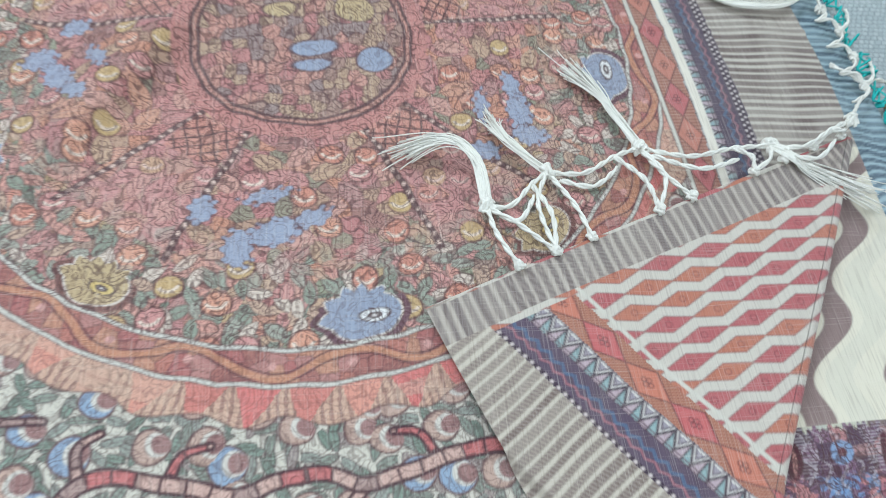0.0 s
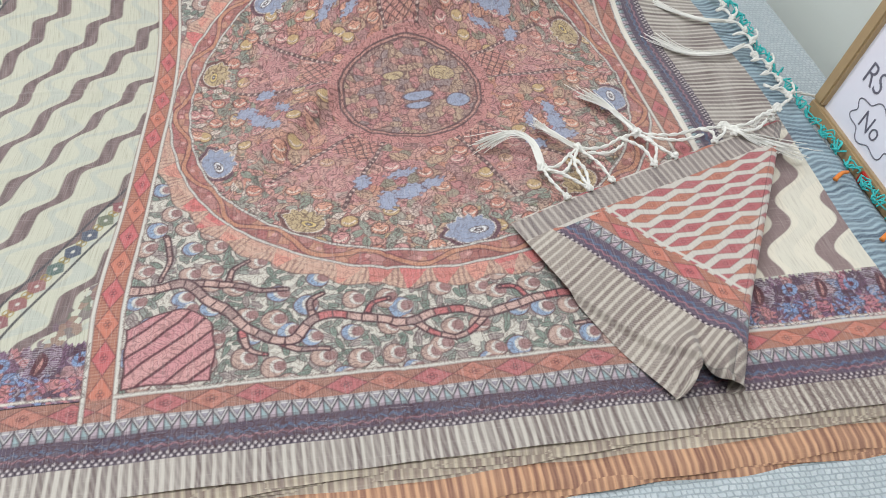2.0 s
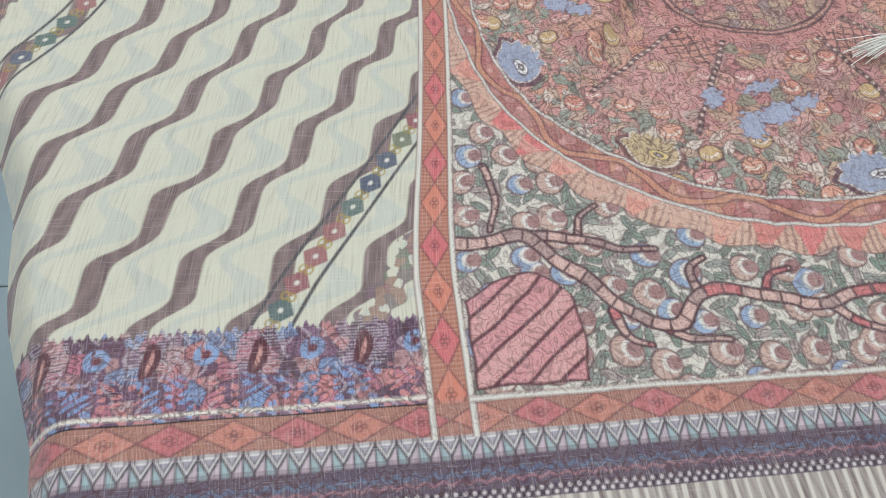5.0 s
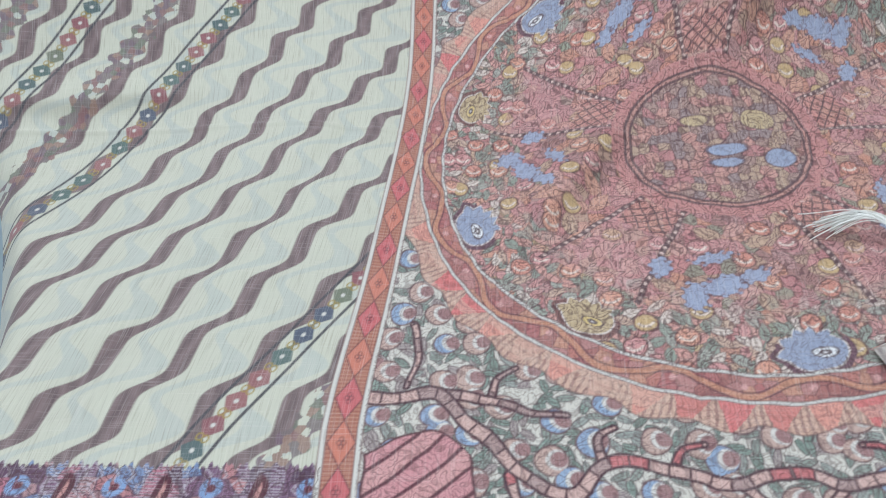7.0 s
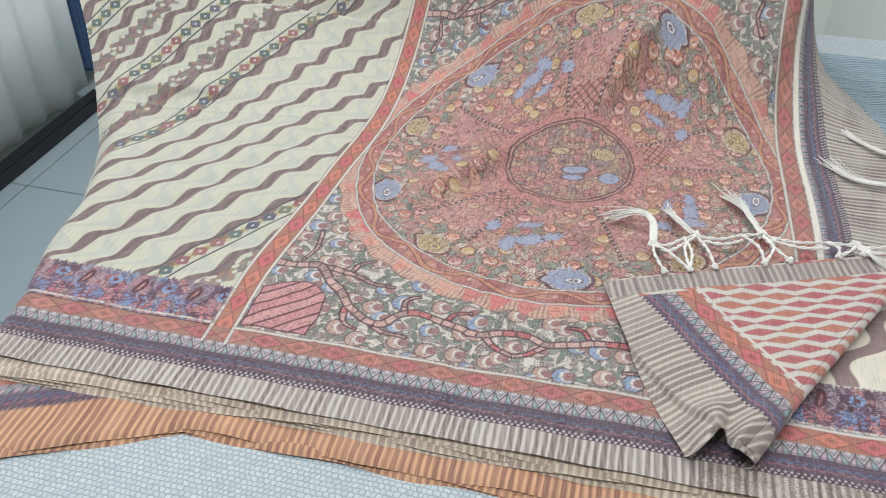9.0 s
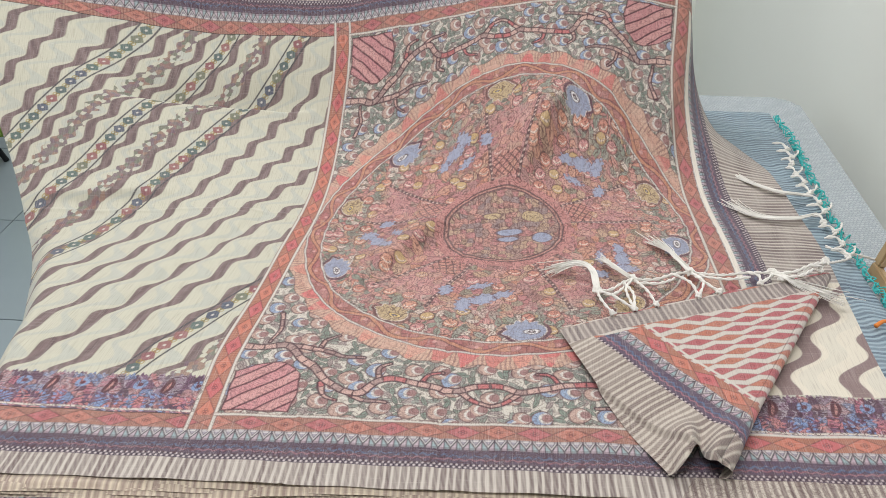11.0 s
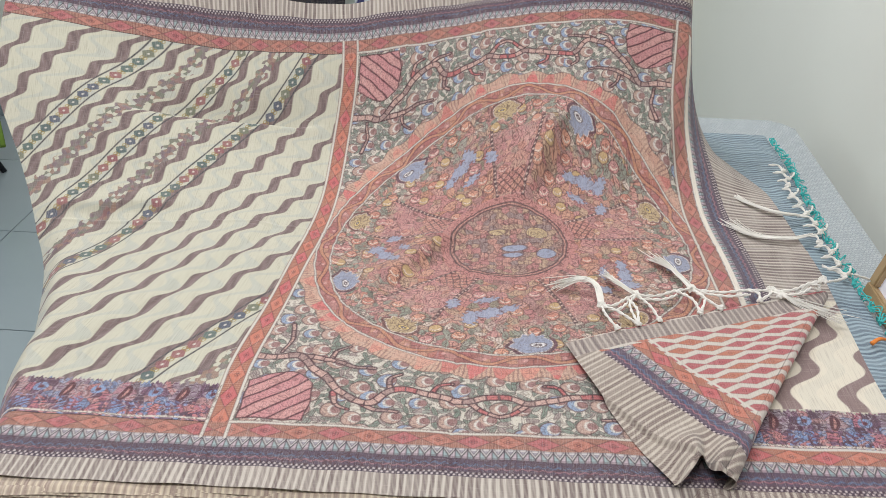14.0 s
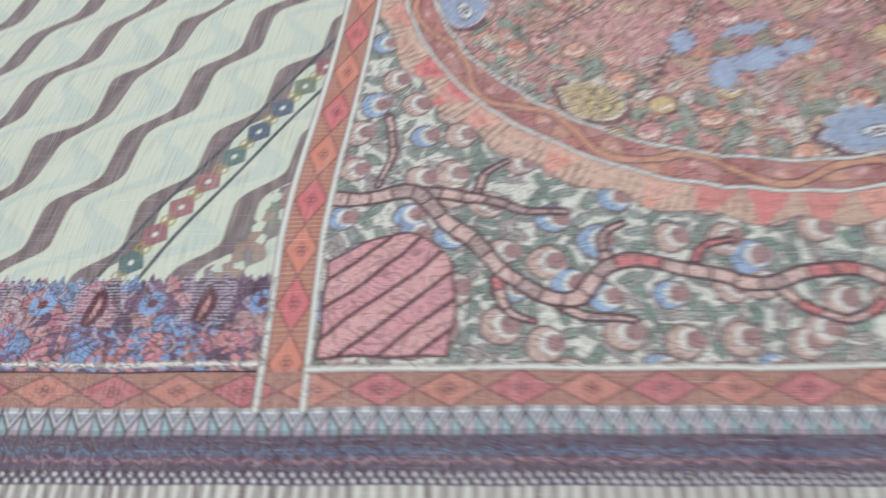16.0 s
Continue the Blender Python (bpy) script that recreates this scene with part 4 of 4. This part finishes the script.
FRINGES = netting(3) + end_netting(5) + [
    tassel([(0.468, 0.272, Zf), (0.462, 0.315, Zf + 0.008), (0.438, 0.337, Zf + 0.003), (0.397, 0.328, 0.788)], 1, 34, 0.009),
    tassel([(0.522, 0.306, Zf), (0.498, 0.328, Zf + 0.004), (0.486, 0.346, Zf + 0.002), (0.480, 0.372, 0.79)], 2, 22, 0.006),
    tassel([(0.606, 0.332, Zf), (0.592, 0.362, Zf + 0.003), (0.583, 0.390, Zf), (0.560, 0.432, 0.79)], 3, 36, 0.009),
    tassel([(0.722, 0.330, Zf + 0.006), (0.738, 0.316, Zf + 0.008), (0.752, 0.306, Zf + 0.004), (0.806, 0.278, 0.795)], 4, 36, 0.010),
    tassel([(0.843, 0.55, 0.786), (0.80, 0.522, 0.792), (0.745, 0.528, 0.790), (0.705, 0.575, 0.788)], 6, 18, 0.006),
    tassel([(0.843, 0.62, 0.786), (0.80, 0.612, 0.794), (0.755, 0.645, 0.794), (0.718, 0.705, 0.794)], 7, 14, 0.004),
    [cord([(0.80, 0.35, Zf + 0.014), (0.84, 0.395, 0.792), (0.862, 0.42, 0.786), (0.835, 0.45, 0.784)]), cord([(0.862, 0.42, 0.784), (0.88, 0.435, 0.780), (0.935, 0.437, 0.764)])],
]
for f in FRINGES:
    vf = join(f)
    tagged(mesh_object("fringe_tassel", *vf, M_THREAD, saree), "knotted cream cotton fringe cord")


# ---- lower layers of the stack ----
def under_layer(name, edge, depth, z, light, dark, material, parent, seed, u0=-0.27, u1=0.86, printed=False):
    us = np.linspace(u0, u1, 620)
    ds = np.linspace(0, depth, 60 if printed else 24)
    uu = np.repeat(us[None], len(ds), 0)
    dd = np.repeat(ds[:, None], len(us), 1)
    front = edge(uu) + 0.0016 * np.sin(uu * 21 + seed) + 0.0008 * np.sin(uu * 57 + seed * 2)
    v = front + dd
    zz = z + 0.0012 * np.sin(uu * 40 + seed) - 0.004 * smooth(0.008, 0, dd)
    c, s = math.cos(TURN), math.sin(TURN)
    P = np.stack([uu * c - v * s, uu * s + v * c, zz], -1)
    rgb = stripes(uu, dd, light, dark, seed)
    if printed:
        rgb = mixin(rgb, (dd > 0.062) * 1.0, mixin(border(rgb, 0.138 - dd, uu), (dd > 0.138) * 1.0, lin(176, 96, 88)))
    return sheet(name, P, np.stack([uu, v], -1), rgb, material, parent)


for k, (off, z) in enumerate(((-0.113, 0.7765), (-0.1155, 0.774), (-0.1180, 0.7715), (-0.1205, 0.769))):
    under_layer("folded_layer", lambda a, o=off: o - 0.012 * smooth(0.15, -0.3, a), 0.05, z, lin(206, 192, 168), TAUPE, M_CLOTH, saree, 1.7 * k + 1)
orange_saree = empty("orange_saree")
tagged(orange_saree, "folded orange striped saree under the cream saree", "saree")
for k, (off, z) in enumerate(((-0.146, 0.765), (-0.149, 0.762), (-0.152, 0.759))):
    under_layer("folded_layer", lambda a, o=off: o - 0.45 * np.maximum(0.0, -a), 0.26, z, lin(206, 160, 124), lin(120, 80, 70), M_ORANGE, orange_saree, 2.3 * k, printed=True)

blue_saree = empty("blue_saree")
tagged(blue_saree, "folded blue-grey striped saree with a teal knotted fringe", "saree")
ys = np.linspace(0.02, 1.02, 500)
xs = np.linspace(0.72, 0.878, 60)
YY, XX = np.repeat(ys[:, None], len(xs), 1), np.repeat(xs[None], len(ys), 0)
XX = XX + 0.006 * np.sin(YY * 9) * smooth(0.8, 0.888, XX)
SB = stripes((YY + 0.004 * np.sin(XX * 60 + YY * 12) + 0.002 * np.sin(XX * 150 + YY * 30)) * 0.95, XX, lin(160, 180, 186), lin(66, 82, 98), 4.0)
sheet("folded_layer", np.stack([XX, YY, 0.772 + 0.001 * np.sin(YY * 50) - 0.004 * smooth(0.87, 0.89, XX)], -1), np.stack([YY, XX], -1), SB, M_BLUE, blue_saree)
rng = random.Random(11)
for i in range(26):
    y0 = 0.10 + i * 0.035
    pieces = []
    for _ in range(8):
        a = Vector((0.878 + 0.006 * math.sin(y0 * 9), y0 + rng.uniform(-0.01, 0.01), 0.772))
        b = a + Vector((rng.uniform(0.002, 0.016), rng.uniform(-0.024, 0.026), rng.uniform(0, 0.005)))
        pieces.append(tube(bent([a, (a + b) / 2 + Vector((rng.uniform(-0.008, 0.008), rng.uniform(-0.01, 0.01), 0.006)), b], 5), 0.0013, 0.0009, 5))
    vf = join(pieces)
    tagged(mesh_object("fringe_tassel", *vf, M_TEAL, blue_saree), "teal knotted fringe")
for y0, x0 in ((0.245, 0.846), (0.135, 0.852)):
    v, f = tube(bent([(x0, y0, 0.781), (x0 + 0.012, y0 + 0.008, 0.784), (x0 + 0.026, y0 + 0.014, 0.780)], 5), 0.0034, 0.002, 8)
    tagged(mesh_object("orange_thread_knot", v, f, M_CLIP), "small orange thread knot lying on the blue saree", "knot")

# ---- table with a white woven cover ----
table = empty("table", Matrix.Translation((0.32, 0.40, 0)))
tagged(table, "long wooden display table under a white woven cover", "table")


def rounded_slab(x0, x1, y0, y1, z0, z1, r):
    bm = bmesh.new()
    ring = []
    for cx_, cy_, a0 in ((x1 - r, y1 - r, 0), (x0 + r, y1 - r, 90), (x0 + r, y0 + r, 180), (x1 - r, y0 + r, 270)):
        for k in range(9):
            a = radians(a0 + k * 11.25)
            ring.append((cx_ + r * math.cos(a), cy_ + r * math.sin(a)))
    low = [bm.verts.new((x, y, z0)) for x, y in ring]
    top = [bm.verts.new((x, y, z1)) for x, y in ring]
    bm.faces.new(top)
    bm.faces.new(low[::-1])
    for i in range(len(ring)):
        j = (i + 1) % len(ring)
        bm.faces.new((low[i], low[j], top[j], top[i]))
    bmesh.ops.bevel(bm, geom=[e for e in bm.edges if all(abs(v.co.z - z1) < 1e-6 for v in e.verts)], offset=0.008, segments=3, affect="EDGES")
    return bm


def child(name, bm, mat, parent, label=""):
    bmesh.ops.transform(bm, matrix=parent.matrix_world.inverted(), verts=bm.verts)
    return part(name, bm, mat, parent, label)


child("tabletop", rounded_slab(-0.262, 0.958, -0.455, 1.145, 0.715, 0.748, 0.04), M_WOOD, table)
for x in (-0.24, 0.88):
    for y in (-0.40, 1.09):
        child("leg", box(0.05, 0.05, 0.714, Matrix.Translation((x, y, 0.357))), M_WOOD, table)
cover = rounded_slab(-0.272, 0.968, -0.462, 1.152, 0.60, 0.756, 0.045)
cover_ob = part("table_cover", cover, M_MAT)
tagged(cover_ob, "white ribbed woven cotton cover laid over the table", "tablecloth")

# ---- white board leaning on the wall ----
lean = Matrix.Translation((0.896, 0.424, 0.757)) @ Matrix.Rotation(radians(14), 4, "Y") @ Matrix.Rotation(radians(-90), 4, "Z")
board = empty("whiteboard", lean)
tagged(board, "small whiteboard with handwriting in a pale wooden frame", "whiteboard")
BW, BH = 0.62, 0.46


def on_board(name, bm, mat, label=""):
    return part(name, bm, mat, board, label)


# board axes: x along its width, y out of its back, z up
on_board("writing_surface", box(BW - 0.03, 0.006, BH - 0.03, Matrix.Translation((BW / 2, 0.012, BH / 2)), 0.001), M_BOARD)
on_board("frame_rail", box(BW, 0.022, 0.022, Matrix.Translation((BW / 2, 0.010, 0.011)), 0.003), M_FRAME)
on_board("frame_rail", box(BW, 0.022, 0.022, Matrix.Translation((BW / 2, 0.010, BH - 0.011)), 0.003), M_FRAME)
on_board("frame_stile", box(0.022, 0.022, BH - 0.044, Matrix.Translation((0.011, 0.010, BH / 2)), 0.003), M_FRAME)
on_board("frame_stile", box(0.022, 0.022, BH - 0.044, Matrix.Translation((BW - 0.011, 0.010, BH / 2)), 0.003), M_FRAME)
on_board("red_magnet", box(0.022, 0.004, 0.016, Matrix.Translation((0.17, -0.003, 0.011)), 0.001), M_RED, "small red plastic mark on the frame")


def writing(text, x, z, size, turn=0):
    data = bpy.data.curves.new("writing", "FONT")
    data.body, data.size, data.extrude, data.offset = text, size, 0.0004, -0.011 * size
    data.materials.append(M_INK)
    ob = new("writing", data)
    ob.parent = board
    ob.matrix_local = Matrix.Translation((x, 0.0084, z)) @ Matrix.Rotation(radians(90), 4, "X") @ Matrix.Rotation(radians(turn), 4, "Z")
    return tagged(ob, "handwritten words in grey marker")


writing("RS", 0.045, 0.088, 0.042)
writing("No", 0.088, 0.045, 0.034)
cloud = [(0.118 + (0.050 + 0.006 * math.cos(7 * a)) * math.cos(a), 0.0084, 0.058 + (0.026 + 0.004 * math.cos(7 * a)) * math.sin(a)) for a in np.linspace(0, 2 * math.pi, 90)]
v, f = tube(cloud, 0.0008, None, 4)
mesh_object("drawn_cloud", v, f, M_INK, board)

# ---- the room ----
def wall(name, bm, mat, label, category="wall"):
    return tagged(part(name, bm, mat), label, category, kind="structure")


X0, X1, Y0, Y1, H = -3.2, 1.03, -3.0, 2.75, 2.9
wall("wall_east", box(0.12, Y1 - Y0 + 0.24, H, Matrix.Translation((X1 + 0.06, (Y0 + Y1) / 2, H / 2)), 0), M_WALL, "pale grey-green painted wall")
wall("wall_north", box(X1 - X0, 0.12, H, Matrix.Translation(((X0 + X1) / 2, Y1 + 0.06, H / 2)), 0), M_WALL, "pale grey-green painted wall")
wall("wall_south", box(X1 - X0, 0.12, H, Matrix.Translation(((X0 + X1) / 2, Y0 - 0.06, H / 2)), 0), M_WALL, "pale grey-green painted wall")
wall("wall_west", box(0.12, Y1 - Y0 + 0.24, H, Matrix.Translation((X0 - 0.06, (Y0 + Y1) / 2, H / 2)), 0), M_WALL, "pale grey-green painted wall")
wall("ceiling", box(X1 - X0 + 0.24, Y1 - Y0 + 0.24, 0.1, Matrix.Translation(((X0 + X1) / 2, (Y0 + Y1) / 2, H + 0.05)), 0), M_CEIL, "white painted ceiling", "ceiling")
wall("baseboard", box(X1 - X0, 0.012, 0.10, Matrix.Translation(((X0 + X1) / 2, Y1 - 0.006, 0.05)), 0.002), M_SKIRT, "grey tiled skirting", "baseboard")
floor = wall("floor", box(X1 - X0 + 0.24, Y1 - Y0 + 0.24, 0.1, Matrix.Translation(((X0 + X1) / 2, (Y0 + Y1) / 2, -0.056)), 0), M_GROUT, "grey polished floor tiles with thin joints", "floor")
TILE = 0.56
tile_bm = box(TILE - 0.003, TILE - 0.003, 0.008, Matrix(), 0.001)
tile_me = bpy.data.meshes.new("floor_tile")
tile_bm.to_mesh(tile_me)
tile_bm.free()
tile_me.materials.append(M_TILE)
for i in range(-5, 5):
    for j in range(-7, 6):
        x, y = -0.818 + (i + 0.5) * TILE, 0.609 + (j + 0.5) * TILE
        if X0 - 0.2 < x < X1 + 0.2 and Y0 - 0.2 < y < Y1 + 0.2:
            t_ob = new("floor_tile", tile_me)
            t_ob.location = (x, y, -0.004)
            t_ob.parent = floor

# curtain along the west side, on a black rail
us = np.linspace(-1.2, 1.72, 500)
prof = 0.013 * np.sin(us * 40 + 1.5 * np.sin(us * 9)) + 0.008 * np.sin(us * 17)
vv, ff = [], []
for r, z in enumerate(np.linspace(0.055, 2.5, 8)):
    for a, b in zip(us, prof):
        vv.append((-1.50 + b * (0.75 + 0.25 * math.sin(z * 2 + a)), a, z))
for r in range(7):
    for i in range(len(us) - 1):
        ff.append((r * 500 + i, r * 500 + i + 1, (r + 1) * 500 + i + 1, (r + 1) * 500 + i))
curtain = mesh_object("curtain", vv, ff, M_CURTAIN)
sol = curtain.modifiers.new("thick", "SOLIDIFY")
sol.thickness = 0.004
tagged(curtain, "pale grey pleated curtain hanging to the floor", "curtain")
tagged(part("floor_rail", box(0.05, 2.9, 0.05, Matrix.Translation((-1.46, 0.26, 0.025)), 0.004), M_BLACK), "black metal floor rail under the curtain", "rail")

# ---- things at the back of the room, behind the lifted cloth ----
def hanging_cloth(label, x0, x1, y, z0, z1, seed, base, mark, blot):
    """A length of printed cloth hanging in soft folds from a rod."""
    xs, zs = np.linspace(x0, x1, 120), np.linspace(z0, z1, 160)
    Z, X = np.meshgrid(zs, xs, indexing="ij")
    yy = y + 0.018 * np.sin((X - x0) * 38 + seed) * (0.5 + 0.5 * smooth(z1, z0, Z)) + 0.01 * np.sin(X * 15 + Z * 2)
    f1, f2, i, j, dx, dy = cells(X + 5, Z, blot, seed)
    a = 6.3 * rnd(i, j, 3)
    al, ac = dx * np.cos(a) + dy * np.sin(a), -dx * np.sin(a) + dy * np.cos(a)
    leaf = np.abs(ac) + blot * 0.16 * (al / (blot * 0.42)) ** 2 - blot * 0.16
    rgb = mixin(np.broadcast_to(base, X.shape + (3,)), soft(leaf, 0.002), mark)
    ob = empty("hanging_cloth")
    sheet("cloth", np.stack([X, yy, Z], -1), np.stack([X, Z], -1), rgb, M_CLOTH, ob)
    v, f = tube([(x0 - 0.03, y, z1 + 0.004), ((x0 + x1) / 2, y, z1 + 0.004), (x1 + 0.03, y, z1 + 0.004)], 0.009, None, 10)
    tagged(mesh_object("rod", v, f, M_BLACK, ob), "black metal rod")
    for x in (x0 + 0.02, x1 - 0.02):
        v, f = tube([(x, y, z1), (x, y + 0.01, 2.6), (x, y + 0.02, 2.9)], 0.003, None, 6)
        mesh_object("hook_wire", v, f, M_BLACK, ob)
    return tagged(ob, label, "hanging cloth", "cloths hung at the back")


hanging_cloth("grey-green patterned cloth hanging at the back of the room", -1.15, -0.62, 2.60, 0.5, 2.2, 3, lin(150, 158, 136), lin(96, 90, 84), 0.07)
hanging_cloth("black cloth hanging at the back of the room", -0.58, -0.34, 2.60, 0.5, 2.2, 5, lin(26, 28, 38), lin(40, 42, 54), 0.08)
hanging_cloth("white cloth with navy leaf print hanging behind the table", -0.30, 0.42, 2.60, 0.5, 2.2, 7, lin(206, 214, 216), lin(44, 54, 104), 0.09)


def folding_chair(m):
    chair = empty("folding_chair", m)
    for side in (-0.2, 0.2):
        for a, b in (((-0.18, 0.0), (0.20, 0.46)), ((0.20, 0.0), (-0.22, 0.86))):
            v, f = tube([(a[0], side, a[1]), ((a[0] + b[0]) / 2, side, (a[1] + b[1]) / 2), (b[0], side, b[1])], 0.011, None, 10)
            mesh_object("leg", v, f, M_BLACK, chair)
    part("seat", box(0.38, 0.40, 0.03, Matrix.Translation((0.02, 0, 0.45)), 0.01), M_BLACK, chair)
    part("backrest", box(0.03, 0.40, 0.20, Matrix.Translation((-0.20, 0, 0.76)), 0.01), M_BLACK, chair)
    return tagged(chair, "black metal folding chair on the tiled floor", "chair")


def draped(name, label, category, x, y, material, hi, low, width, seed):
    """A cloth thrown over the seat, hanging down on one side."""
    n, mlen = 40, 50
    vv, ff = [], []
    for i in range(mlen):
        t = i / (mlen - 1)
        for j in range(n):
            s = j / (n - 1) - 0.5
            over = smooth(0.35, 0.55, t)
            px = 0.18 - 0.40 * (1 - t) * (1 - over) + 0.07 * over
            pz = hi - (hi - low) * max(0.0, (t - 0.42) / 0.58)
            fold = 0.012 * math.sin(s * 40 + seed) * over
            vv.append((x + px + fold, y + s * width * (1 - 0.25 * over * t), pz + 0.006 * math.sin(s * 17 + t * 9)))
    for i in range(mlen - 1):
        for j in range(n - 1):
            a = i * n + j
            ff.append((a, a + 1, a + n + 1, a + n))
    ob = mesh_object(name, vv, ff, material)
    ob.modifiers.new("thick", "SOLIDIFY").thickness = 0.006
    return tagged(ob, label, category)


CX, CY = -1.84, 1.98
folding_chair(Matrix.Translation((CX, CY, 0)))
draped("green_cloth", "bright green cloth thrown over the folding chair", "cloth", CX, CY + 0.05, M_GREEN, 0.485, 0.14, 0.26, 1)
draped("blue_cloth", "blue checked cloth hanging over the folding chair", "cloth", CX + 0.02, CY - 0.12, M_NAVY, 0.478, 0.06, 0.16, 4)
